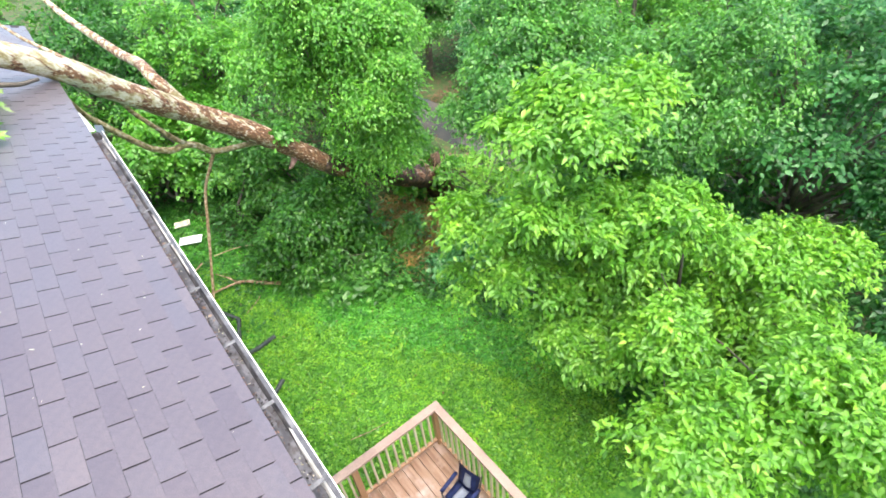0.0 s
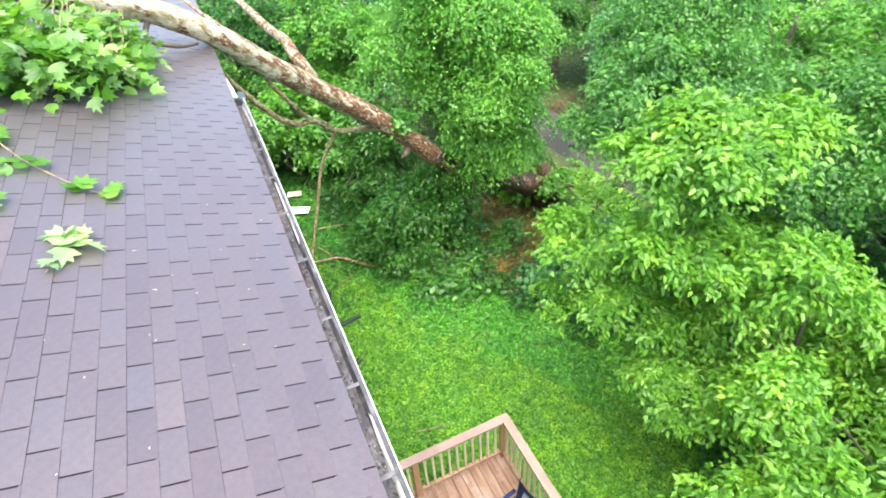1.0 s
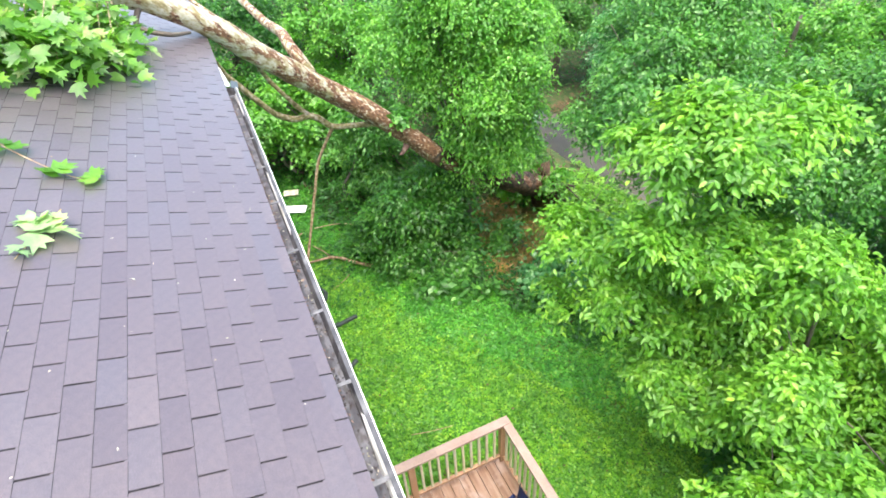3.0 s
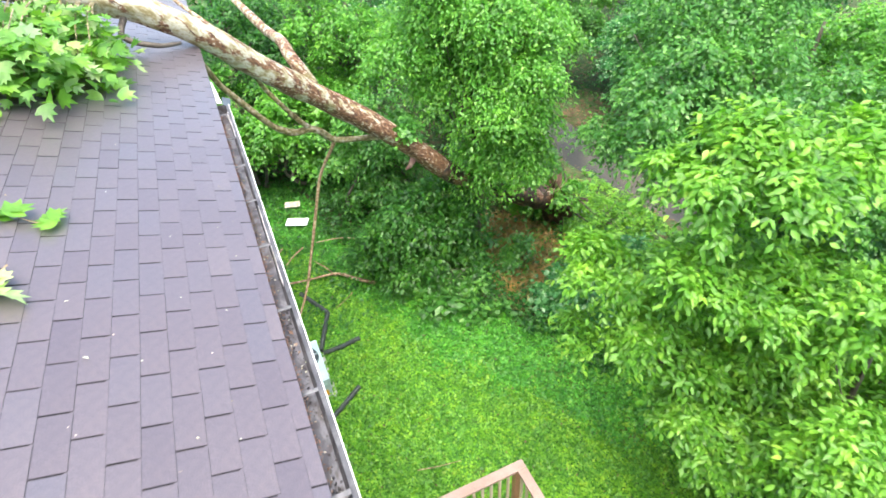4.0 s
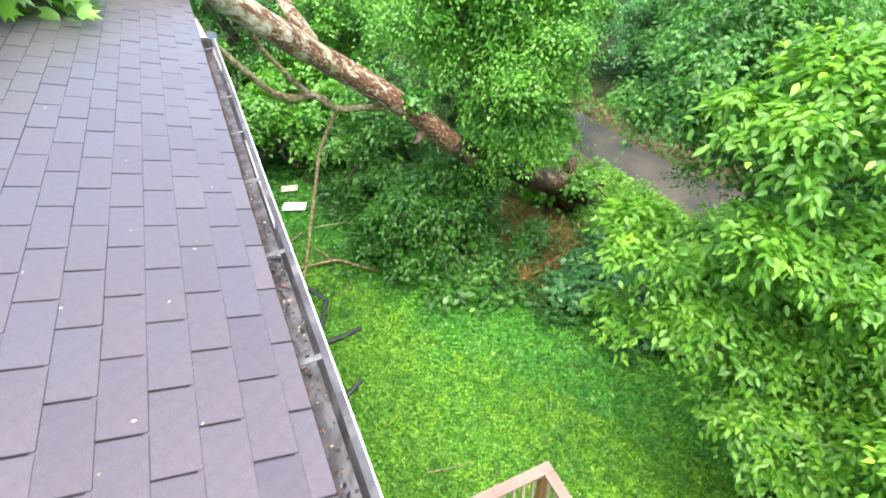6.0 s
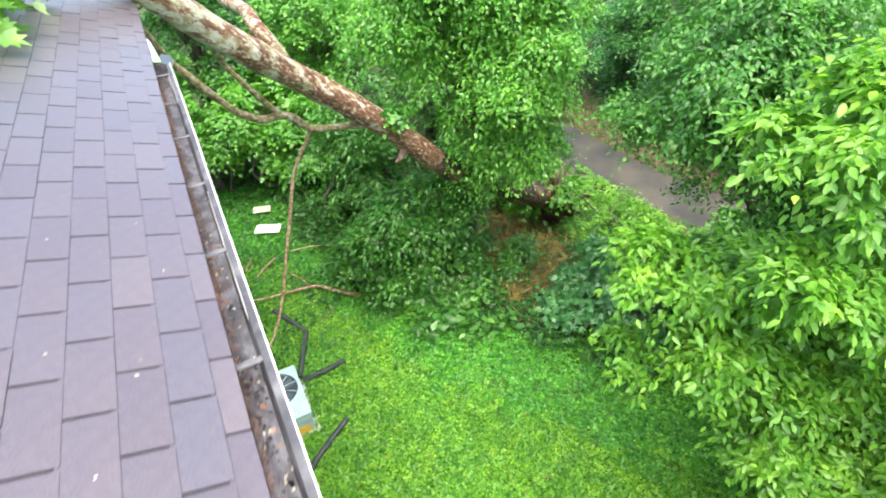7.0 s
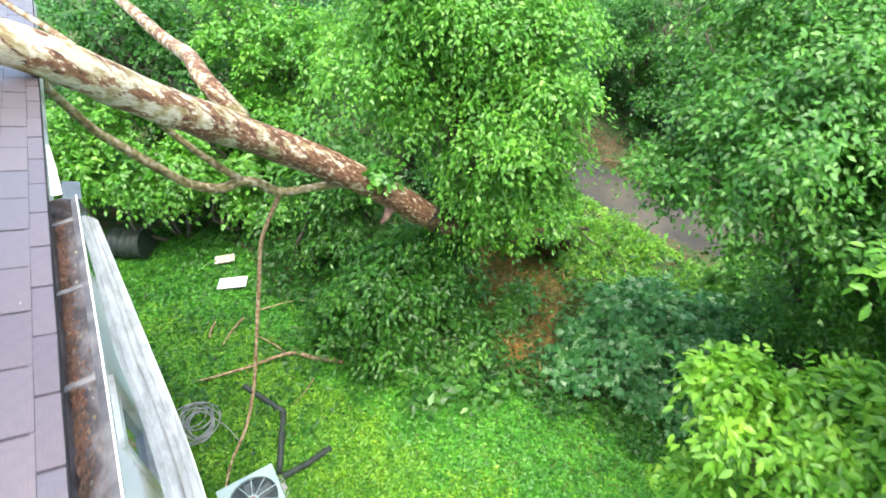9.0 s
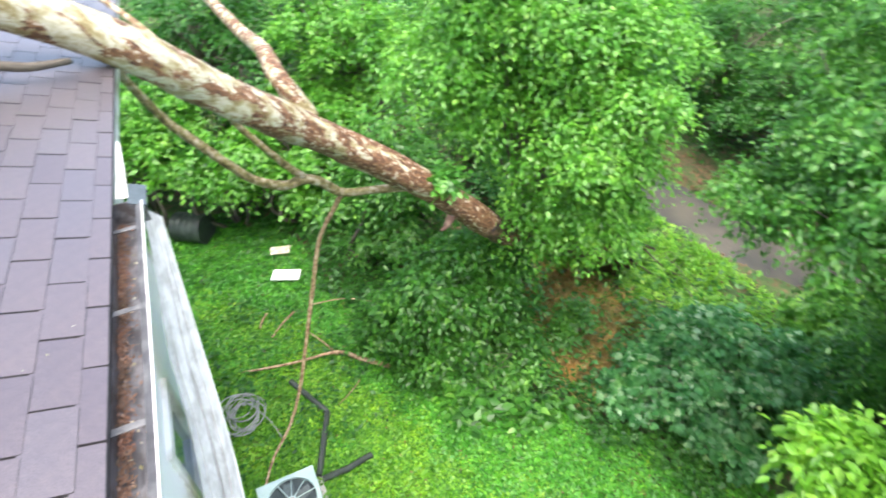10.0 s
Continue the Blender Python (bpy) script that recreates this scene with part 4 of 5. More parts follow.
def tree(name, base, centre, radii, clumps, twigs, per_twig, size, leaf, bark, seed, label, category="tree", shape=OVATE, length=0.45, droop=0.5, trunk_r=0.12, limbs=22, inner=0.25, lobes=0.45, floor=-0.85, group="", stems=1, parts_of_crown=()):
    rng = np.random.default_rng(seed)
    ob = thing(name, base, label, category, group)
    cl = []
    if parts_of_crown:
        whole = sum((a * b * c) ** 0.67 for _, (a, b, c) in parts_of_crown)
        for mid, (a, b, c) in parts_of_crown:
            cl += clump_places(rng, mid, (a, b, c), max(6, int(clumps * (a * b * c) ** 0.67 / whole)), inner, lobes, floor)
    else:
        cl = clump_places(rng, centre, radii, clumps, inner, lobes, floor)
    bm = bmesh.new()
    top = (centre[0], centre[1], centre[2] + radii[2] * (0.45 if stems == 1 else 0.0))
    fork = base[2] + (top[2] - base[2]) * 0.45
    for s in range(stems):
        lean = Vector(rng.normal(size=3) * (0.12 if stems == 1 else 0.35 * radii[0]))
        lean.z = 0
        foot = Vector(base) + lean * 0.25 - Vector((0, 0, 0.1))
        add_tube(bm, (foot, Vector(base).lerp(Vector(top), 0.35) + lean, Vector(base).lerp(Vector(top), 0.7) + lean * 0.7, Vector(top) + lean * 0.5), (trunk_r * 1.25, trunk_r, trunk_r * 0.7, trunk_r * 0.25), 9, 5, 0.25, seed)
    branches(bm, rng, (base[0] * 0.5 + centre[0] * 0.5, base[1] * 0.5 + centre[1] * 0.5, base[2]), cl, limbs, trunk_r * 0.38, fork)
    part("trunk", bm, bark, ob, smooth=True)
    part("crown", leaf_mesh("crown", *spray(rng, cl, twigs, per_twig, length, size, droop), shape), leaf, ob)
    return ob


# the bright tree that overhangs the lawn
tree("tree", (6.0, 2.2, ground_z(6.0, 2.2)), (5.2, 2.2, 2.8), (2.3, 2.6, 2.0), 2800, 6, 7, 0.098, M_LEAF_NEAR, M_BARK_DARK, 11, "leafy yellow-green tree overhanging the lawn", shape=DROOPING, length=0.27, droop=0.55, inner=0.15, trunk_r=0.06, limbs=30, floor=-0.7, lobes=0.5, parts_of_crown=[
    ((3.95, 3.3, 5.8), (0.62, 0.62, 0.52)), ((3.5, 3.55, 5.65), (0.34, 0.34, 0.26)), ((4.6, 3.1, 5.9), (0.6, 0.6, 0.5)), ((4.05, 2.95, 4.72), (0.68, 0.62, 0.42)), ((3.45, 3.15, 4.85), (0.34, 0.34, 0.28)), ((4.7, 2.4, 4.4), (0.7, 0.7, 0.5)),
    ((3.25, 4.15, 4.4), (0.34, 0.34, 0.36)), ((3.3, 3.8, 3.85), (0.42, 0.4, 0.36)), ((2.98, 4.05, 3.42), (0.24, 0.24, 0.2)), ((3.5, 3.3, 3.7), (0.55, 0.5, 0.45)), ((3.75, 3.7, 4.3), (0.5, 0.5, 0.4)), ((4.05, 2.95, 2.9), (0.55, 0.5, 0.42)), ((3.85, 2.6, 2.5), (0.4, 0.4, 0.34)), ((4.4, 3.1, 3.5), (0.6, 0.55, 0.45)), ((4.9, 2.7, 3.3), (0.6, 0.6, 0.45)), ((4.5, 2.2, 2.9), (0.75, 0.75, 0.6)), ((4.2, 1.7, 3.6), (0.55, 0.5, 0.4)),
    ((3.25, 0.72, 3.4), (0.8, 0.62, 0.6)), ((4.5, 0.0, 3.7), (0.85, 0.8, 0.6)), ((5.0, -0.6, 3.0), (1.3, 1.3, 1.0)), ((5.1, 1.2, 2.6), (0.8, 0.9, 0.6)), ((5.0, 3.2, 2.4), (0.8, 0.8, 0.6)), ((5.6, 3.2, 3.4), (0.8, 0.8, 0.7)), ((6.3, 1.5, 3.3), (1.1, 1.1, 0.8)), ((6.0, 1.4, 1.9), (1.4, 1.5, 1.0))])
# the maple that the fallen trunk came down beside
tree("tree", (4.5, 9.9, ground_z(4.5, 9.9)), (4.4, 9.5, 4.75), (1.75, 1.75, 2.35), 2200, 6, 7, 0.084, M_LEAF_BRIGHT, M_BARK_DARK, 12, "bright green maple standing over the fallen trunk", shape=OVATE, length=0.36, inner=0.15, droop=0.95, trunk_r=0.09, limbs=50, lobes=0.6, parts_of_crown=[
    ((3.55, 10.0, 4.9), (0.95, 0.8, 1.2)), ((3.9, 9.6, 5.9), (1.0, 1.0, 1.0)), ((4.6, 8.7, 4.4), (0.95, 0.9, 1.1)), ((4.9, 9.4, 5.4), (1.2, 1.1, 1.3)), ((4.3, 8.95, 2.9), (0.62, 0.45, 0.8)), ((4.75, 8.4, 3.4), (0.6, 0.6, 0.8)), ((5.0, 10.2, 3.8), (1.0, 0.8, 1.2))])
tree("tree", (8.3, 5.3, ground_z(8.3, 5.3)), (6.9, 5.9, 4.7), (1.8, 1.8, 2.0), 2500, 6, 7, 0.078, M_LEAF_MID, M_BARK_DARK, 13, "bright green tree beside the creek bank", shape=OVATE, length=0.34, droop=0.7, inner=0.15, trunk_r=0.09, limbs=50, lobes=0.6, parts_of_crown=[
    ((6.0, 6.4, 4.4), (0.85, 0.75, 0.75)), ((5.8, 5.6, 5.2), (1.0, 1.0, 1.0)), ((6.7, 6.4, 5.8), (1.3, 1.2, 1.1)), ((6.2, 5.4, 4.2), (0.9, 0.9, 0.8)), ((7.2, 5.3, 4.7), (1.2, 1.1, 1.2)), ((7.4, 4.8, 2.8), (1.0, 0.9, 1.0)), ((8.1, 5.5, 1.6), (0.9, 0.8, 0.9)), ((8.8, 4.9, 2.2), (1.1, 1.0, 1.2)), ((5.3, 6.9, 4.3), (0.45, 0.4, 0.3)), ((6.7, 3.7, 4.6), (1.1, 1.0, 0.8)), ((7.6, 3.3, 5.4), (1.1, 1.0, 0.9))])
tree("tree", (9.6, 2.4, ground_z(9.6, 2.4)), (9.2, 2.4, 3.6), (2.2, 2.4, 3.2), 520, 6, 7, 0.12, M_LEAF_SHADE, M_BARK_DARK, 14, "full green tree behind the lawn", length=0.45, trunk_r=0.11, limbs=40)
tree("tree", (8.2, -1.6, ground_z(8.2, -1.6)), (8.0, -1.4, 3.2), (2.2, 2.2, 3.0), 480, 6, 7, 0.12, M_LEAF_SHADE, M_BARK_DARK, 15, "full green tree at the side of the lawn", length=0.45, trunk_r=0.11, limbs=40)
# shrubs
tree("shrub", (3.1, 9.9, 0), (2.95, 9.75, 1.1), (1.3, 0.9, 1.3), 620, 6, 6, 0.115, M_LEAF_SHRUB, M_BARK_DARK, 21, "loose dark green shrub under the fallen trunk", "shrub", OVATE, 0.42, 0.8, 0.03, 26, 0.35, 0.6, -0.7, stems=5, parts_of_crown=[
    ((2.7, 9.7, 1.5), (0.8, 0.7, 0.9)), ((3.4, 9.6, 1.45), (0.75, 0.65, 0.95)), ((3.0, 9.4, 0.6), (0.9, 0.6, 0.6)), ((2.1, 9.9, 0.8), (0.6, 0.5, 0.7)), ((3.9, 9.4, 0.9), (0.6, 0.55, 0.95)), ((3.4, 9.0, 0.5), (0.8, 0.5, 0.5)), ((2.4, 9.3, 0.6), (0.7, 0.5, 0.6))])
tree("shrub", (3.3, 8.6, 0), (3.2, 8.5, 0.3), (0.7, 0.4, 0.4), 50, 5, 5, 0.12, M_LEAF_MID, M_BARK_DARK, 31, "small broad-leaved green shrub at the lawn edge", "shrub", OVATE, 0.28, 0.6, 0.02, 8, 0.3, 0.5, -0.6, stems=3)
tree("shrub", (5.3, 9.0, ground_z(5.3, 9.0)), (5.3, 9.0, 0.1), (0.5, 0.4, 0.7), 50, 5, 5, 0.1, M_LEAF_MID, M_BARK_DARK, 32, "thin green sapling before the root plate", "shrub", OVATE, 0.28, 0.6, 0.015, 8, 0.3, 0.5, -0.7, stems=3)
tree("shrub", (6.2, 6.9, ground_z(6.2, 6.9)), (6.25, 6.9, 0.2), (1.65, 1.35, 1.15), 520, 5, 5, 0.125, M_LEAF_TEAL, M_BARK_DARK, 22, "bluish green glossy large-leaved shrub at the lawn edge", "shrub", PINNATE, 0.3, 0.6, 0.03, 30, 0.3, 0.6, -0.6, stems=5, parts_of_crown=[
    ((5.6, 7.55, 0.15), (0.75, 0.7, 0.65)), ((6.3, 7.0, 0.55), (1.0, 0.9, 0.8)), ((7.0, 6.5, 0.5), (1.0, 0.9, 0.85)), ((6.0, 6.35, 0.0), (0.85, 0.75, 0.6)), ((6.9, 7.6, 0.2), (0.8, 0.7, 0.7)), ((7.9, 6.4, 0.2), (0.9, 0.8, 0.8))])
tree("shrub", (1.9, 14.6, 0.1), (1.7, 14.6, 1.7), (1.7, 1.0, 1.7), 240, 6, 7, 0.13, M_LEAF_BRIGHT, M_BARK_DARK, 23, "light green brushy shrub behind the fallen trunk", "shrub", MAPLE, 0.42, 0.6, 0.04, 26, 0.3, 0.4, -0.6, stems=5)
tree("shrub", (-1.6, 15.9, 0.1), (-1.5, 15.9, 1.9), (1.8, 1.2, 2.0), 240, 6, 7, 0.13, M_LEAF_BRIGHT, M_BARK_DARK, 24, "light green brush beyond the end of the house", "shrub", OVATE, 0.42, 0.6, 0.04, 26, 0.3, 0.4, -0.6, stems=5)
tree("shrub", (0.2, 14.9, 0.1), (0.2, 15.0, 2.2), (1.5, 0.9, 1.7), 220, 6, 7, 0.13, M_LEAF_BRIGHT, M_BARK_DARK, 28, "light green sapling brush behind the yard", "shrub", OVATE, 0.42, 0.6, 0.04, 26, 0.3, 0.4, -0.6, stems=5)
tree("shrub", (3.1, 12.2, -0.1), (3.1, 12.3, 1.6), (1.3, 1.0, 1.9), 240, 6, 7, 0.12, M_LEAF_MID, M_BARK_DARK, 25, "green shrub behind the fallen trunk", "shrub", OVATE, 0.4, 0.6, 0.04, 26, 0.3, 0.4, -0.6, stems=5)
tree("shrub", (5.15, 7.15, ground_z(5.15, 7.15)), (5.2, 7.1, -0.1), (0.5, 0.36, 0.36), 16, 4, 5, 0.19, M_LEAF_PALE, M_BARK_DARK, 26, "small shrub with pale silvery leaves by the lawn", "shrub", OVATE, 0.3, 0.5, 0.015, 8, 0.3, 0.3, -0.4, stems=3)
tree("shrub", (8.9, 6.6, ground_z(8.9, 6.6)), (8.9, 6.6, 0.0), (1.1, 1.0, 1.1), 240, 6, 6, 0.12, M_LEAF_BRIGHT, M_BARK_DARK, 33, "green brush on the slope to the creek", "shrub", TRIPLE, 0.32, 0.6, 0.03, 20, 0.3, 0.5, -0.6, stems=4)
tree("shrub", (6.1, 1.6, ground_z(6.1, 1.6)), (6.1, 1.6, 0.5), (1.1, 1.5, 0.8), 300, 6, 6, 0.12, M_LEAF_DEEP, M_BARK_DARK, 35, "dark green undergrowth shrub beneath the tree", "shrub", TRIPLE, 0.32, 0.6, 0.03, 20, 0.3, 0.5, -0.6, stems=4)
tree("shrub", (9.4, 5.0, ground_z(9.4, 5.0)), (9.4, 5.0, 0.3), (1.3, 1.2, 1.4), 260, 6, 6, 0.12, M_LEAF_MID, M_BARK_DARK, 34, "dense green brush on the slope to the creek", "shrub", TRIPLE, 0.32, 0.6, 0.03, 20, 0.3, 0.5, -0.6, stems=4)
tree("shrub", (8.5, 9.9, ground_z(8.5, 9.9)), (8.4, 9.9, -0.85), (1.5, 1.3, 0.45), 150, 6, 6, 0.1, M_LEAF_NEAR, M_BARK_DARK, 27, "low yellow-green brush on the creek bank", "shrub", OVATE, 0.3, 0.6, 0.025, 16, 0.3, 0.4, -0.6, stems=4)
tree("shrub", (6.9, 11.6, ground_z(6.9, 11.6)), (6.9, 11.6, 0.2), (1.0, 0.8, 0.9), 130, 6, 7, 0.1, M_LEAF_MID, M_BARK_DARK, 29, "low green brush above the creek", "shrub", OVATE, 0.3, 0.6, 0.025, 16, 0.3, 0.4, -0.6, stems=4)

# woodland behind: a few kinds, repeated
kinds = []
for k, (leaf, shape, size, rad) in enumerate(((M_LEAF_MID, OVATE, 0.125, (2.3, 2.3, 3.0)), (M_LEAF_TEAL, OVATE, 0.115, (2.2, 2.2, 2.7)), (M_LEAF_BRIGHT, OVATE, 0.125, (2.5, 2.4, 2.8)), (M_LEAF_MID, OVATE, 0.115, (2.0, 2.0, 2.4)), (M_LEAF_DEEP, OVATE, 0.115, (2.4, 2.4, 2.6)))):
    kinds.append((rad, dict(leaf=leaf, shape=shape, size=size, seed=40 + k)))
woods = [
    (0, 6.0, 14.5, 3.6), (1, 8.2, 17.5, 3.4), (2, 3.6, 16.0, 3.6), (4, 14.5, 14.8, 2.4), (4, 0.6, 17.0, 3.5), (0, -2.6, 18.0, 3.4), (4, 15.7, 11.2, 2.4),
    (2, 16.2, 7.6, 3.2), (3, 12.9, 18.6, 3.0), (4, 17.6, 13.6, 3.4), (0, 11.4, 23.0, 3.2), (1, 5.6, 20.6, 3.6), (2, -5.6, 21.5, 3.4), (3, 15.6, 3.6, 3.0), (4, 18.6, 4.6, 3.4),
    (0, 20.4, 9.6, 3.4), (1, 21.6, 15.0, 3.6), (2, 16.6, 18.6, 3.6), (0, 8.4, 26.0, 3.6), (4, 2.2, 23.0, 3.6), (1, -2.2, 25.4, 3.6), (3, 13.0, 1.2, 3.0), (0, 10.6, 3.6, 3.2),
    (2, 24.6, 6.4, 3.6), (4, 25.4, 12.0, 3.8), (0, 26.0, 18.4, 3.8), (1, 20.0, 22.4, 3.8), (2, 14.6, 26.4, 3.8), 
    (1, 22.4, 0.4, 3.6), (4, 18.4, -2.6, 3.6), (3, 11.4, -2.0, 3.0), (1, -12.0, 22.0, 3.6), (2, 15.2, 10.2, 1.6), (4, 14.7, 12.9, 1.0), (1, 14.6, 16.4, 1.4), (4, 3.0, 19.4, 1.8), (1, 7.2, 13.6, 1.2), (0, -5.2, 16.8, 3.4), (3, -8.6, 19.0, 3.4), (2, -10.5, 16.0, 3.2), (2, -0.5, 27.0, 8.0), (0, -5.0, 27.0, 8.0), (4, 2.5, 30.0, 9.0), (1, -9.5, 28.0, 8.0),
]
LABELS = ("green woodland tree behind the yard", "cool green woodland tree behind the yard", "broad green woodland maple behind the yard", "green woodland tree by the creek", "dark green woodland tree behind the yard")
protos = {}
rng = np.random.default_rng(5)
for kind_no, x, y, cz in woods:
    z = ground_z(x, y)
    if kind_no not in protos:
        rad, opts = kinds[kind_no]
        protos[kind_no] = tree("woodland_tree", (x, y, z), (x, y, z + cz), rad, 460, 5, 7, bark=M_BARK_DARK, label=LABELS[kind_no], length=0.42, lobes=0.65, trunk_r=0.13, limbs=24, floor=-0.95, group="woodland trees", **opts)
        protos[kind_no]["lift"] = cz
    else:
        src = protos[kind_no]
        s = rng.uniform(0.85, 1.2)
        ob = copy_thing(src, Matrix.Translation((x, y, z - 0.3 + (cz - src["lift"]) * 0.5)) @ Matrix.Rotation(rng.uniform(0, 6.28), 4, "Z"))
        ob.scale = (s, s, s * rng.uniform(0.9, 1.1))

# ---- the fallen sycamore ----
fallen = thing("fallen_tree", (5.8, 10.1, 0.7), "fallen sycamore with mottled peeling bark lying across the roof", "tree")
TRUNK = [(6.9, 10.5, 0.15), (5.95, 10.2, 0.72), (4.8, 9.75, 1.7), (3.65, 9.2, 2.6), (2.5, 9.12, 3.8), (1.5, 9.05, 4.68), (0.6, 8.6, 5.55), (0.02, 8.32, 6.18), (-0.5, 8.15, 6.6), (-0.9, 8.0, 6.83), (-1.8, 7.65, 7.2), (-2.8, 7.2, 7.5), (-3.6, 6.9, 7.9)]
part("trunk", tube(TRUNK, (0.3, 0.27, 0.225, 0.186, 0.186, 0.186, 0.175, 0.165, 0.155, 0.145, 0.12, 0.09, 0.05), 20, 8, 0.16, 3.0), M_BARK, fallen, "cream and rust mottled trunk", smooth=True)
# dark bark sleeve, its colour also standing in for shade under the maple
part("trunk_base", tube([(6.93, 10.51, 0.13), (5.95, 10.2, 0.72), (4.8, 9.75, 1.7), (3.65, 9.2, 2.6), (3.45, 9.185, 2.82)], (0.305, 0.285, 0.24, 0.196, 0.193), 22, 9, 0.3, 9.0), M_WET_BARK, fallen, "dark wet lower trunk with shade painted in", smooth=True)
part("torn_bark", tube([(2.9, 9.08, 3.38), (2.84, 9.05, 3.22), (2.76, 9.03, 3.12), (2.66, 9.02, 3.06)], (0.07, 0.06, 0.04, 0.012), 12, 5, 0.7, 12.0), M_TORN, fallen, "hanging flap of torn pinkish bark", smooth=True)
part("limb", tube([(1.3, 9.12, 4.95), (1.1, 9.3, 5.42), (1.1, 10.0, 5.45), (1.02, 11.0, 5.35), (0.86, 12.0, 5.45), (0.6, 13.2, 5.7), (0.3, 14.4, 6.2)], (0.12, 0.098, 0.09, 0.084, 0.074, 0.06, 0.036), 14, 7, 0.16, 7.0), M_BARK, fallen, smooth=True)
part("branch", tube([(2.35, 9.2, 3.75), (1.95, 9.33, 3.76), (1.54, 9.38, 3.82), (1.3, 9.36, 4.06), (1.12, 9.36, 4.15), (0.9, 9.32, 4.16), (0.62, 9.3, 4.32), (0.4, 9.3, 4.58), (0.03, 9.3, 5.11), (-0.09, 9.28, 5.37), (-0.19, 9.15, 5.7), (-0.2, 9.05, 5.86)], (0.06, 0.05, 0.052, 0.056, 0.058, 0.054, 0.052, 0.05, 0.048, 0.045, 0.04, 0.035), 10, 5, 0.2, 1.0), M_MOSSY, fallen, "mossy olive side branch", smooth=True)
part("branch", tube([(1.14, 9.36, 4.16), (0.95, 9.32, 4.42), (0.7, 9.3, 4.82), (0.57, 9.25, 5.07), (0.48, 8.95, 5.4)], (0.045, 0.04, 0.036, 0.034, 0.03), 9, 5, 0.2, 2.0), M_MOSSY, fallen, smooth=True)
part("branch", tube([(1.54, 9.38, 3.82), (1.41, 9.48, 3.55), (1.16, 9.6, 3.05), (0.9, 9.5, 2.35), (0.62, 9.3, 1.65), (0.32, 9.05, 0.98), (0.03, 8.8, 0.6), (-0.3, 8.5, 0.45), (-0.5, 8.1, 0.44)], (0.035, 0.032, 0.03, 0.03, 0.027, 0.025, 0.022, 0.018, 0.014), 9, 6, 0.25, 4.0), M_TWIG, fallen, "bare tan hanging branch", smooth=True)
part("branch", tube([(0.3, 8.5, 5.9), (0.12, 8.95, 6.12), (-0.22, 9.5, 6.38), (-0.5, 10.4, 6.6)], (0.032, 0.028, 0.024, 0.014), 8, 5, 0.2, 5.0), M_BARK_TAN, fallen, smooth=True)
part("branch", tube([(-0.75, 8.05, 6.7), (-0.85, 7.8, 6.5), (-0.55, 7.75, 6.36), (-0.3, 7.95, 6.28)], (0.04, 0.035, 0.03, 0.02), 8, 5, 0.2, 6.0), M_BARK_DARK, fallen, smooth=True)
rng = np.random.default_rng(77)
# root plate, broken roots and torn soil
bm = bmesh.new()
bmesh.ops.create_icosphere(bm, subdivisions=4, radius=1.0)
for v in bm.verts:
    n = 1 + 0.5 * noise.noise(v.co * 2.3) + 0.35 * noise.noise(v.co * 6) + 0.2 * noise.noise(v.co * 13)
    v.co = Vector((7.15, 10.55, -0.05)) + Vector((v.co.x * 0.35 * n, v.co.y * 0.5 * n, v.co.z * 0.6 * n))
part("root_plate", bm, M_SOIL, fallen, "torn brown root plate with soil", smooth=True)
for k in range(11):
    a = rng.uniform(-0.6, 3.6)
    e = Vector((7.1, 10.5, 0.0)) + Vector((0.2 + rng.uniform(-0.3, 0.5), math.cos(a) * 1.0, math.sin(a) * 0.8))
    mid = Vector((7.1, 10.5, 0.0)).lerp(e, 0.5) + Vector(rng.normal(size=3) * 0.12)
    part("root", tube(((7.0, 10.5, 0.1), mid, e), (0.07, 0.035, 0.008), 7, 4, 0.4, k), M_WET_BARK, fallen, smooth=True)

vines = clump_places(np.random.default_rng(18), (6.75, 10.35, 0.5), (0.95, 0.5, 0.5), 90)
part("vine_leaves", leaf_mesh("vine_leaves", *spray(rng, vines, 4, 5, 0.25, 0.12, 0.6), TRIPLE), M_LEAF_BRIGHT, fallen, "green vine leaves over the root end")
for k in range(9):
    foot = Vector((6.6 + rng.uniform(-0.4, 0.5), 10.3 + rng.uniform(-0.3, 0.3), 0.5))
    tip = foot + Vector((rng.normal() * 0.3, rng.normal() * 0.25, rng.uniform(0.25, 0.6)))
    part("dead_vine", tube((foot, foot.lerp(tip, 0.5) + Vector((rng.normal() * 0.08, 0, 0.05)), tip), (0.014, 0.011, 0.004), 6, 4, 0.3, k), M_BARK_TAN, fallen, "pale dead vine stem", smooth=True)
# leafy top of the fallen tree over the roof
tops = []
while len(tops) < 190:
    x = -0.95 - 2.8 * rng.random()
    y = 5.86 + rng.random() ** 1.2 * 1.7 + 1.6 * max(0.0, x + 1.25)
    zz = roof_z(x) + 0.1 + rng.random() * (0.3 + 0.3 * min(1.5, -x - 0.9))
    tops.append((np.array((x, y, zz)), unit_rows(np.array([[0.15 + rng.normal() * 0.5, -0.7 + rng.normal() * 0.5, 0.2]]))[0]))
part("leaves", leaf_mesh("leaves", *spray(rng, tops, 4, 5, 0.36, 0.15, 0.75, 0.5), LOBED), M_LEAF_PLANE, fallen, "large fresh green sycamore leaves")
bm = bmesh.new()
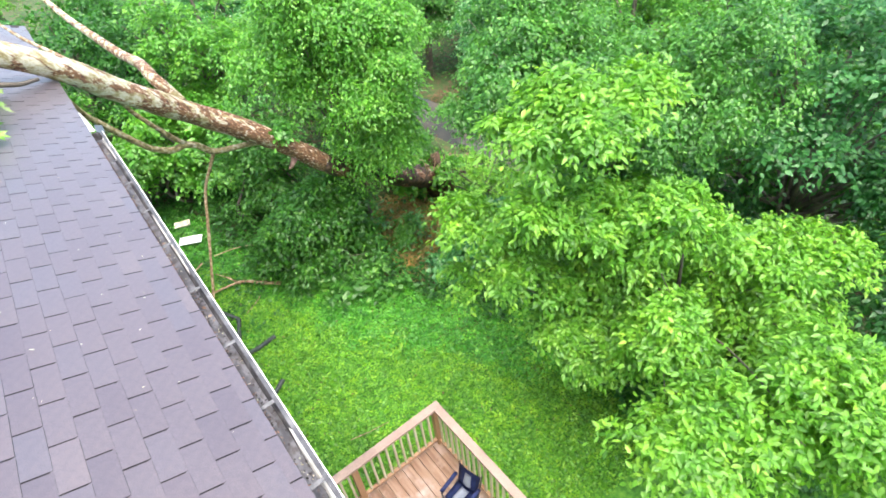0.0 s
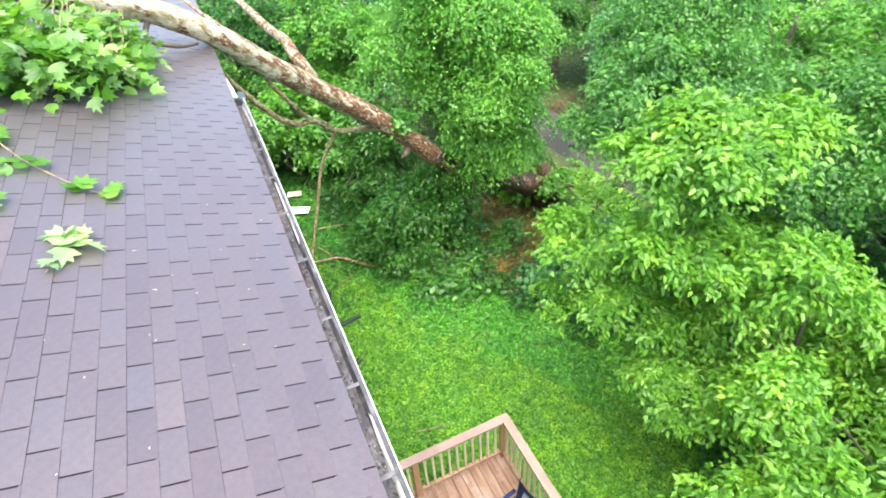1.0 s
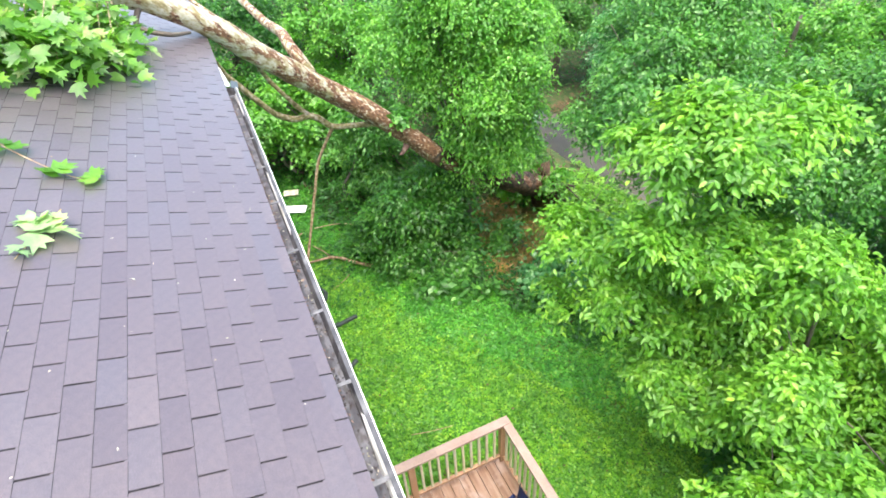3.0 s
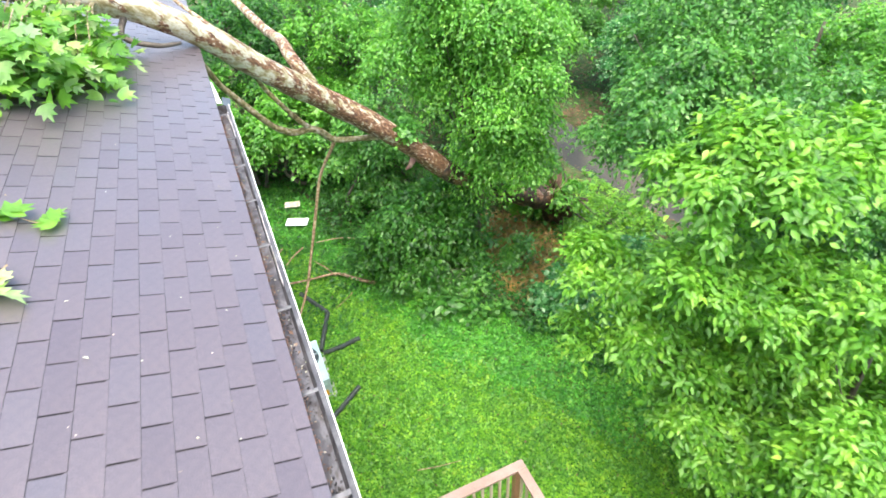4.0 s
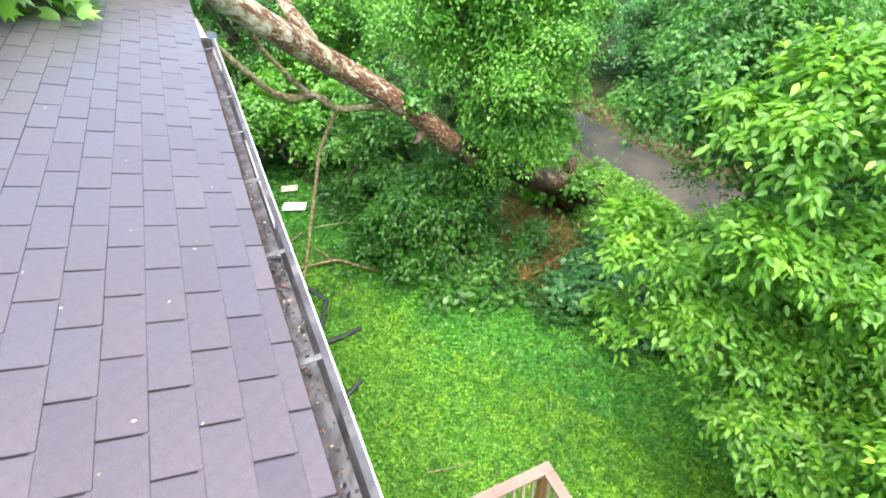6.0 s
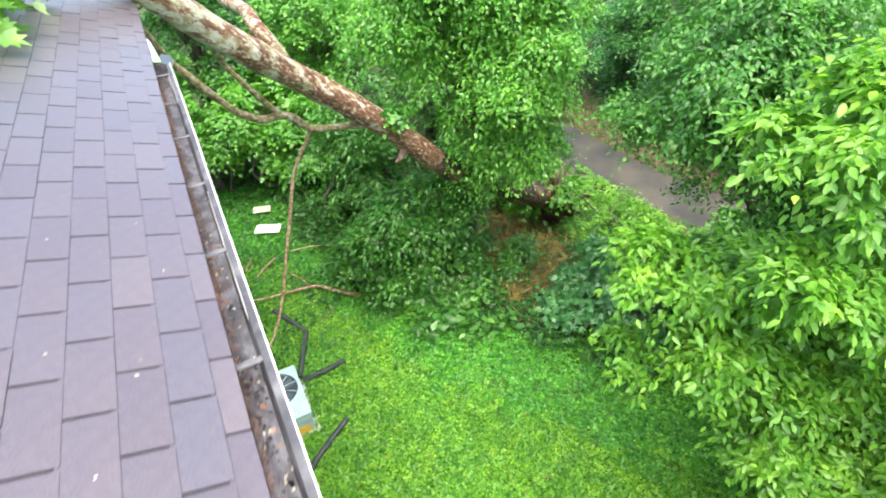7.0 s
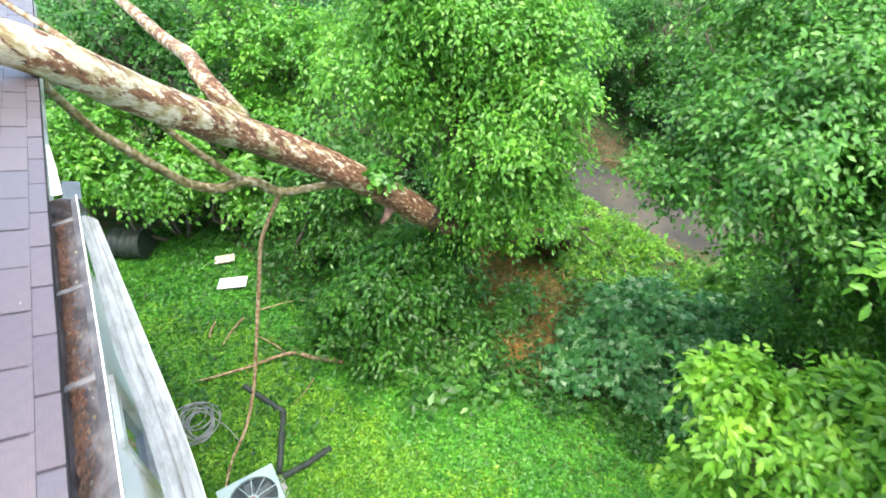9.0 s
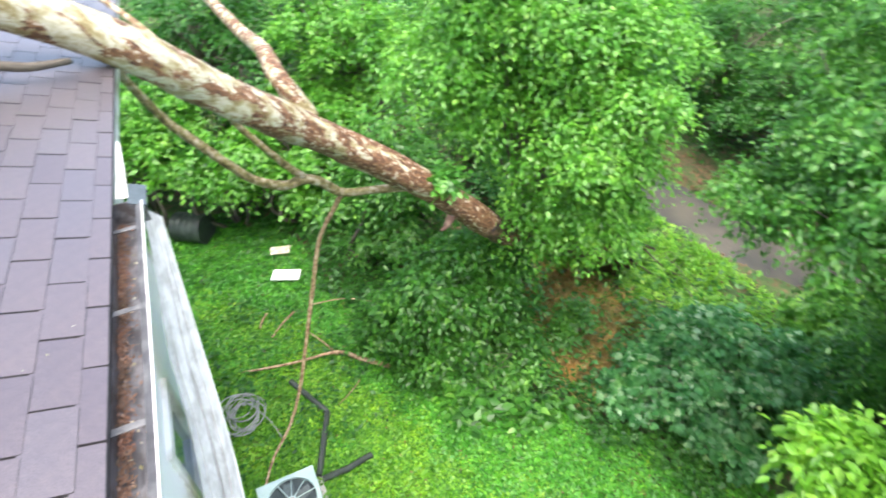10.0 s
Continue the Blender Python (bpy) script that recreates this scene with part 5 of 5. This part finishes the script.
for p, q in tops[::2]:
    t = min(max((-0.9 - p[0]) / 2.7, 0), 1)
    root = Vector((-0.9, 8.0, 6.83)).lerp(Vector((-3.6, 6.9, 7.9)), t)
    add_tube(bm, (root, root.lerp(Vector(p), 0.5) + Vector((0, 0, 0.1)), Vector(p)), (0.012, 0.008, 0.004), 5, 4)
part("twig_tangle", bm, M_MOSSY, fallen, kind="stuff")
# sprigs that lean against the trunk
lean_clumps = clump_places(np.random.default_rng(8), (2.62, 8.88, 3.98), (0.2, 0.2, 0.22), 9)
part("leaves", leaf_mesh("leaves", *spray(rng, lean_clumps, 5, 5, 0.22, 0.11, 0.6), MAPLE), M_LEAF_MID, fallen)


def sprig(points, leaves, seed, label, leaf=M_LEAF_PLANE):
    """A broken twig with a few big leaves, lying on the shingles."""
    r = np.random.default_rng(seed)
    pts = [(x, y, roof_z(x) + h) for x, y, h in points]
    ob = thing("leafy_twig", pts[0], label, "twig", "twigs on the roof")
    part("stem", tube(pts, np.linspace(0.006, 0.003, len(pts)).tolist(), 6, 4), M_TWIG, ob)
    for x, y, s, a in leaves:
        up = np.array([[0.33 + r.normal() * 0.35, r.normal() * 0.4, 1.0]])
        at = np.array([[x, y, roof_z(x) + r.uniform(0.03, 0.08)]])
        part("leaf", leaf_mesh("leaf", at, np.array([[math.cos(a), math.sin(a), -0.25 * math.cos(a) + r.normal() * 0.12]]), up, np.array([s]), LOBED), leaf, ob)


twig_leaves = random.Random(33)
def bunch(x, y, count, spread, size):
    return [(x + twig_leaves.uniform(-spread, spread), y + twig_leaves.uniform(-spread, spread), size * twig_leaves.uniform(0.7, 1.15), twig_leaves.uniform(0, 6.28)) for _ in range(count)]


sprig([(-2.3, 5.2, 0.2), (-1.98, 4.85, 0.1), (-1.7, 4.45, 0.05), (-1.34, 4.1, 0.02), (-1.16, 4.03, 0.03)], bunch(-2.0, 4.85, 6, 0.09, 0.16) + bunch(-1.76, 4.42, 6, 0.08, 0.16) + bunch(-1.4, 4.1, 5, 0.06, 0.16) + bunch(-1.2, 4.03, 4, 0.05, 0.15), 1, "broken twig with fresh green leaves on the shingles")
cluster = random.Random(21)
pale = [(-1.4 + cluster.uniform(-0.07, 0.1), 3.42 + cluster.uniform(-0.12, 0.12), cluster.uniform(0.1, 0.17), cluster.uniform(0, 6.28)) for _ in range(13)]
sprig([(-1.35, 3.62, 0.03), (-1.42, 3.4, 0.03), (-1.52, 3.1, 0.02)], pale + [(-1.5, 3.2, 0.1, 4.4), (-1.5, 3.15, 0.09, 5.4)], 2, "cluster of pale green leaves fallen on the shingles", M_LEAF_WILT)
sprig([(-2.2, 4.0, 0.1), (-1.95, 3.9, 0.04), (-1.88, 3.75, 0.02)], bunch(-1.98, 3.92, 9, 0.12, 0.19), 3, "broken leafy green twig on the shingles")

# small leaf bits and seed fluff lying on the shingles
r = np.random.default_rng(61)
n = 70
bx, by = r.uniform(-2.6, -0.2, n), r.uniform(0.6, 7.2, n)
bx[:4], by[:4] = (-0.999, -1.1, -0.6, -1.3), (2.875, 3.3, 3.9, 2.2)
q = np.stack([bx, by, roof_z(bx) + 0.009], 1)
big = r.uniform(0.008, 0.02, n)
big[:4] = (0.045, 0.03, 0.024, 0.022)
single("roof_bits", leaf_mesh("roof_bits", q, r.normal(size=(n, 3)) * np.array([1, 1, 0.1]), np.array([0.35, 0, 1.0]) + r.normal(size=(n, 3)) * 0.2, big, OVATE), M_LEAF_FLUFF, "pale leaf bits and fluff scattered on the shingles", "leaf litter", kind="stuff")

# ---- plants on the ground ----
def scatter(count, seed, area, keep):
    r = np.random.default_rng(seed)
    out = []
    while len(out) < count:
        x, y = r.uniform(area[0], area[1]), r.uniform(area[2], area[3])
        if keep(x, y, r):
            out.append((x, y, ground_z(x, y)))
    return np.array(out), r


def in_lawn(x, y):
    return 0.74 * x + 0.67 * y - 2.0 * (1 - smoothstep(0.6, 2.2, x)) + 0.8 * noise.noise(Vector((x * 1.3, y * 1.3, 7)))


def stuff(name, p, r, size, shape, leaf, label, category, lift=0.02, flat=1.0, lean=0.6):
    n = len(p)
    p = p + np.stack([np.zeros(n), np.zeros(n), r.uniform(0.0, lift, n)], 1)
    tip = r.normal(size=(n, 3)) * np.array([1, 1, 0.35]) + np.array([0, 0, 1 - flat])
    normal = np.array([0, 0, 1.0]) + r.normal(size=(n, 3)) * lean * 0.6
    return single(name, leaf_mesh(name, p, tip, normal, size * r.uniform(0.5, 1.3, n), shape), leaf, label, category, kind="stuff")


def straw(x, y):
    """Two patches of dead grass between the maple and the bluish shrub."""
    wob = 0.35 * noise.noise(Vector((x * 1.7, y * 1.7, 2.0)))
    return ((x - 5.6) / 1.15) ** 2 + ((y - 9.75) / 1.15) ** 2 < 1 + wob or ((x - 4.95) / 0.5) ** 2 + ((y - 8.35) / 0.5) ** 2 < 1 + wob


def shady(x, y):
    """Where the lawn turns to weeds and darker clover with shade painted in."""
    return smoothstep(5.5, 7.0, in_lawn(x, y)) + 0.4 * smoothstep(9.2, 11.5, y) + 0.45 * noise.noise(Vector((x * 0.9, y * 0.9, 11))) + 0.3 * noise.noise(Vector((x * 3.1, y * 3.1, 12)))


def thin_spot(x, y):
    return noise.noise(Vector((x * 0.8, y * 0.8, 1))) > 0.34


p, r = scatter(84000, 31, (-1.05, 6.4, 1.6, 13.5), lambda x, y, r: in_lawn(x, y) < 7.9 and shady(x, y) < r.uniform(0.25, 0.8) and (not thin_spot(x, y) or r.random() < 0.45))
stuff("grass", p, r, 0.048, CLOVER, M_CLOVER, "short bright green clover and grass of the lawn", "grass", 0.06, 1.0, 0.9)
p, r = scatter(52000, 38, (-3.4, 6.4, 3.0, 15.4), lambda x, y, r: (x > -1.05 or y > 11.3) and in_lawn(x, y) < 8.3 and shady(x, y) > r.uniform(0.2, 0.75) and (not thin_spot(x, y) or r.random() < 0.5))
stuff("clover", p, r, 0.056, CLOVER, M_CLOVER_SHADED, "deeper green clover along the lawn edge, shade painted in", "clover", 0.055, 1.0, 0.9)
p, r = scatter(5500, 39, (-3.4, 2.4, 8.6, 15.4), lambda x, y, r: (x > -1.05 or y > 11.3) and (noise.noise(Vector((x * 1.3, y * 1.3, 21))) > 0.0 or r.random() < 0.2))
stuff("lawn_weeds", p, r, 0.10, OVATE, M_LEAF_DEEP, "dark leafy weeds in the rough grass", "weeds", 0.1, 0.85)
p, r = scatter(1100, 40, (-0.9, 4.6, 2.6, 14.2), lambda x, y, r: in_lawn(x, y) < 8.4 and (y > 9.5 and x < 2.5 or r.random() < 0.35))
stuff("lawn_litter", p, r, 0.045, OVATE, M_LITTER_BANK, "scattered brown leaf bits on the lawn", "leaf litter", 0.09)
p, r = scatter(24000, 32, (0.3, 9.5, 5.5, 14.5), lambda x, y, r: 7.8 < in_lawn(x, y) < 11.5 and creek_gap(x, y) > 1.2 and not (straw(x, y) and r.random() < 0.8) and not (0.2 < x < 1.3 and 12.1 < y < 13.8))
stuff("ground_cover", p, r, 0.10, OVATE, M_LEAF_DEEP, "leafy dark green weeds along the lawn edge", "weeds", 0.28, 0.9)
p, r = scatter(16000, 35, (-3.0, 24.0, 3.0, 26.0), lambda x, y, r: in_lawn(x, y) > 8.5 and creek_gap(x, y) > 1.9)
stuff("undergrowth", p, r, 0.15, OVATE, M_LEAF_DEEP, "dark green undergrowth of the woods", "weeds", 0.5, 0.85)
p, r = scatter(11000, 33, (4.2, 7.2, 7.4, 11.4), lambda x, y, r: straw(x, y) and noise.noise(Vector((x * 2.6, y * 2.6, 4))) > -0.3 or r.random() < 0.12)
stuff("dead_grass", p, r, 0.26, BLADE, M_STRAW, "matted orange-brown dead grass", "grass", 0.14, 0.75, 0.9)
p, r = scatter(9000, 37, (6.3, 10.2, 7.6, 13.0), lambda x, y, r: creek_gap(x, y) > 1.0 and noise.noise(Vector((x * 1.1, y * 1.1, 8))) > -0.2)
stuff("bank_grass", p, r, 0.16, LANCE, M_LEAF_NEAR, "yellow-green grass and weeds on the creek bank", "weeds", 0.14, 0.8)
p, r = scatter(6500, 34, (8.2, 15.2, 6.5, 17.0), lambda x, y, r: 0.85 < creek_gap(x, y) < 2.3 and (x > 11.2 or r.random() < 0.1))
stuff("leaf_litter", p, r, 0.09, OVATE, M_LITTER_BANK, "brown fallen leaves along the creek bank", "leaf litter", 0.03)
p, r = scatter(420, 36, (1.6, 4.4, 7.4, 9.4), lambda x, y, r: 7.35 < in_lawn(x, y) < 8.4)
stuff("broad_weeds", p, r, 0.2, OVATE, M_LEAF_MID, "broad-leaved pale green weeds by the lawn", "weeds", 0.3, 0.8)

# debris in the gutter trough
r = np.random.default_rng(51)
n = 9000
gy = r.uniform(1.0, 6.4, n)
keep = r.random(n) < np.clip((gy - 1.0) / 4.0, 0.12, 1.0)
gy = gy[keep]
n = len(gy)
gx = -0.147 + np.abs(r.normal(size=n)) * 0.022
q = np.stack([np.clip(gx, -0.149, -0.06), gy, np.full(n, 5.932) + r.uniform(0, 0.02, n)], 1)
single("gutter_litter", leaf_mesh("gutter_litter", q, r.normal(size=(n, 3)) * np.array([0.5, 1, 0.2]), np.array([0, 0, 1.0]) + r.normal(size=(n, 3)) * 0.5, 0.019 * r.uniform(0.4, 1.4, n), LANCE), M_LITTER, "rust-brown needles and leaf crumbs in the gutter", "leaf litter", kind="stuff")

# wet dark leaf scraps along the whole trough floor, and a few pale or orange ones
for count, low, high, size, leaf, label in ((420, 0.0, 3.6, 0.026, M_LEAF_WET, "dark wet leaf scraps on the gutter floor"), (170, 0.0, 6.4, 0.017, M_LEAF_FLUFF, "pale petals and crumbs in the gutter"), (26, 1.2, 6.3, 0.05, M_LITTER, "curled orange-brown leaves in the gutter")):
    gx, gy = r.uniform(-0.147, -0.05, count), r.uniform(low, high, count)
    keep = np.array([noise.noise(Vector((y * 4.0, x * 20.0, size * 99))) > -0.12 for x, y in zip(gx, gy)])
    gx, gy = gx[keep], gy[keep]
    n = len(gx)
    q = np.stack([gx, gy, np.full(n, 5.933) + r.uniform(0, 0.008, n)], 1)
    single("gutter_leaves", leaf_mesh("gutter_leaves", q, r.normal(size=(n, 3)) * np.array([1, 1, 0.12]), np.array([0, 0, 1.0]) + r.normal(size=(n, 3)) * 0.22, size * r.uniform(0.4, 1.3, n), OVATE), leaf, label, "leaf litter", kind="stuff")

# ---- small things on the lawn ----
def corrugated(name, points, radius, label):
    path, _ = smooth_path([(x, y, ground_z(x, y) + radius * 0.8 + 0.03) for x, y in points], [radius] * len(points), 1)
    fine = []
    for a, b in zip(path, path[1:]):
        k = max(2, int((b - a).length / 0.018))
        fine += [a.lerp(b, s / k) for s in range(k)]
    fine.append(path[-1])
    rad = [radius * (1.0 if k % 2 else 0.88) for k in range(len(fine))]
    bm = tube(fine, rad, 10, 1)
    return single(name, bm, M_BLACK, label, "drain pipe", at=fine[0], group="drain pipes")


corrugated("drain_pipe", [(0.2, 10.02), (0.6, 9.17), (0.27, 8.36), (0.2, 8.2)], 0.05, "bent black corrugated drain pipe on the lawn")
corrugated("drain_pipe", [(0.24, 8.12), (0.62, 8.12), (1.0, 8.17)], 0.05, "short black corrugated drain pipe on the lawn")
corrugated("drain_pipe", [(-0.35, 6.2), (0.0, 6.6), (0.64, 7.04)], 0.05, "black corrugated drain pipe leading from the house")


def ground_stick(points, r0, r1, label, mat=M_TWIG, fork=None, cut=False):
    pts = [(x, y, ground_z(x, y) + r0 * 0.7 + 0.065 + h) for x, y, h in points]
    ob = thing("fallen_branch", pts[0], label, "branch", "branches on the lawn")
    part("stem", tube(pts, np.linspace(r0, r1, len(pts)).tolist(), 9, 5, 0.25, r0 * 90), mat, ob, smooth=True)
    for arm in fork or ():
        part("side_branch", tube([(x, y, ground_z(x, y) + r1 + h) for x, y, h in arm], np.linspace(r1, r1 * 0.5, len(arm)).tolist(), 7, 4, 0.25, 2.0), mat, ob, smooth=True)
    if cut:
        d = (Vector(pts[0]) - Vector(pts[1])).normalized()
        part("broken_end", tube((Vector(pts[0]) - d * 0.01, Vector(pts[0]) + d * 0.03), (r0 * 0.95, r0 * 0.7), 8, 1, 0.4), M_CUT_WOOD, ob, "pale broken end")


ground_stick([(1.79, 9.58, 0), (1.4, 9.9, 0.03), (1.08, 10.22, 0.03), (0.3, 10.35, 0.02), (-0.47, 10.55, 0)], 0.042, 0.018, "broken bare branch with a pale snapped end on the grass", fork=[[(1.08, 10.22, 0.02), (0.92, 10.55, 0.1), (0.74, 10.95, 0.05)]], cut=True)
ground_stick([(0.62, 11.55, 0.02), (0.35, 11.35, 0.02), (0.12, 11.12, 0)], 0.02, 0.012, "thin dark fallen branch on the grass")
ground_stick([(0.13, 11.72, 0), (0.02, 11.55, 0.02), (-0.04, 11.42, 0)], 0.02, 0.016, "short fallen stick on the grass", cut=True)
ground_stick([(1.26, 9.55, 0), (1.1, 9.42, 0), (0.79, 9.22, 0)], 0.009, 0.006, "thin brown twig on the grass")
ground_stick([(0.95, 11.55, 0.05), (1.6, 11.35, 0.1), (2.2, 10.9, 0.1)], 0.014, 0.008, "thin fallen branch at the shrub edge")
ground_stick([(1.0, 5.05, 0), (1.35, 4.95, 0.01), (1.7, 4.9, 0)], 0.008, 0.005, "thin grey twig on the lawn")


def board(centre, lx, ly, angle, mat, label, tilt=4):
    x, y = centre
    m = Matrix.Translation((x, y, ground_z(x, y) + 0.125)) @ Matrix.Rotation(radians(angle), 4, "Z") @ Matrix.Rotation(radians(tilt), 4, "X")
    bm = box((-lx / 2, -ly / 2, -0.012), (lx / 2, ly / 2, 0.012), 0.004, m)
    return single("board", bm, mat, label, "board", at=(x, y, ground_z(x, y)), group="boards on the grass")


board((0.71, 12.55), 0.56, 0.28, -26, M_BOARD, "clean white painted board lying on the grass")
board((0.76, 13.33), 0.4, 0.2, -18, M_BOARD_OLD, "dirty cream broken board lying on the grass", 12)

# coil of cable
coil = thing("cable_coil", (-0.6, 9.78, 0.0), "loose coil of grey cable lying on the grass by the wall", "cable")
r = random.Random(9)
for k in range(11):
    cx, cy, rad = -0.6 + r.uniform(-0.1, 0.1), 9.78 + r.uniform(-0.2, 0.12), r.uniform(0.17, 0.34)
    off = r.uniform(0, 6.28)
    pts = [(cx + rad * math.cos(off + t * 0.4363), cy + rad * 1.15 * math.sin(off + t * 0.4363), 0.06 + 0.012 * k + 0.02 * math.sin(t + k)) for t in range(15)]
    part("loop", tube(pts, [0.009] * 15, 6, 3), M_CABLE, coil, smooth=True)
part("loose_end", tube([(-0.4, 9.7, 0.08), (-0.25, 9.4, 0.07), (-0.15, 9.05, 0.06)], [0.009] * 3, 6, 4), M_CABLE, coil, smooth=True)

# black ribbed drum lying beyond the house corner
drum = thing("plastic_drum", (-0.8, 14.75, 0.15), "black ribbed plastic drum lying in the brush", "drum")
axis = [(-1.1, 14.95, 0.46), (-0.55, 14.55, 0.46)]
fine = [Vector(axis[0]).lerp(Vector(axis[1]), k / 14) for k in range(15)]
part("shell", tube(fine, [0.3 if k % 3 else 0.33 for k in range(15)], 24, 1), M_BLACK, drum, smooth=True)
d = (fine[-1] - fine[0]).normalized()
part("rim", tube((fine[-1], fine[-1] + d * 0.03), (0.335, 0.335), 24, 1), M_BLACK, drum)

# ---- shingles ----
def tab_mesh(length, deep):
    """One tab, thicker at its lower edge, corners eased."""
    bm = bmesh.new()
    half, top, low = length / 2 - 0.0046, 0.001, 0.0046
    pts = [(-half, 0.003, low), (-half + 0.004, 0.0, low), (half - 0.004, 0.0, low), (half, 0.003, low), (half, deep + 0.012, top), (-half, deep + 0.012, top)]
    a = [bm.verts.new(q) for q in pts]
    b = [bm.verts.new((x, u - 0.004 if u < 0.01 else u, -0.005)) for x, u, _ in pts]
    bm.faces.new(a)
    for k in range(6):
        bm.faces.new((a[k], b[k], b[(k + 1) % 6], a[(k + 1) % 6])).material_index = 1
    bmesh.ops.recalc_face_normals(bm, faces=bm.faces)
    me = bpy.data.meshes.new("shingle")
    bm.to_mesh(me)
    bm.free()
    return me


COURSES = int((EAVE_X - RIDGE_X) / RUN / COURSE) + 1
BASIS = Matrix(((0, UPSLOPE.x, OUT.x), (1, UPSLOPE.y, OUT.y), (0, UPSLOPE.z, OUT.z))).to_4x4()
tab_plain, tab_first = tab_mesh(TAB, COURSE), tab_mesh(TAB, FIRST)
for me in (tab_plain, tab_first):
    me.materials.append(M_SHINGLE)
    me.materials.append(M_EDGE)
tab_verts = np.array([v.co for v in tab_plain.vertices])
first_verts = np.array([v.co for v in tab_first.vertices])
tab_faces = [tuple(f.vertices) for f in tab_plain.polygons]
r = random.Random(4)
field_v, field_f = [], []
base_at = ORIGIN[roof.name]
picked = 0
for c in range(COURSES):
    shift = 2.395 + 0.001 * c if c % 2 else 2.55
    shift += r.uniform(-0.004, 0.004)
    start = Vector((EAVE_X, 0, EAVE_Z)) + UPSLOPE * (FIRST + COURSE * (c - 1) if c else 0.0)
    k0 = math.floor((ROOF_FROM - shift) / TAB) + 1
    k1 = math.floor((ROOF_TO - shift) / TAB)
    for k in range(k0, k1):
        y = shift + TAB * (k + 0.5)
        spot = start + Vector((0, y, 0)) + OUT * r.uniform(-0.0012, 0.0012)
        m = Matrix.Translation(spot) @ BASIS @ Matrix.Rotation(r.uniform(-0.006, 0.006), 4, "Z")
        if c < 14 and 1.6 < y < 7.6 and picked < 300:
            ob = new("shingle", tab_plain if c else tab_first)
            ob.parent = roof
            ob.matrix_basis = Matrix.Translation(-base_at) @ m
            picked += 1
        else:
            mm = np.array(m)
            n0 = len(field_v) * 12
            field_v.append((tab_verts if c else first_verts) @ mm[:3, :3].T + mm[:3, 3])
            field_f += [tuple(i + n0 for i in f) for f in tab_faces]
far = [v * np.array([-1, 1, 1]) + np.array([2 * RIDGE_X, 0, 0]) for v in field_v]
field_f += [tuple(i + len(field_v) * 12 for i in f[::-1]) for f in field_f]
field_v += far
me = bpy.data.meshes.new("shingle_field")
me.from_pydata(np.concatenate(field_v).tolist(), [], field_f)
part("shingle_field", me, M_SHINGLE_FIELD, roof, "further courses of mauve-grey shingles", kind="stuff")
me.materials.append(M_EDGE)
me.polygons.foreach_set("material_index", np.array([0 if k % 7 == 0 else 1 for k in range(len(me.polygons))], dtype=np.int32))
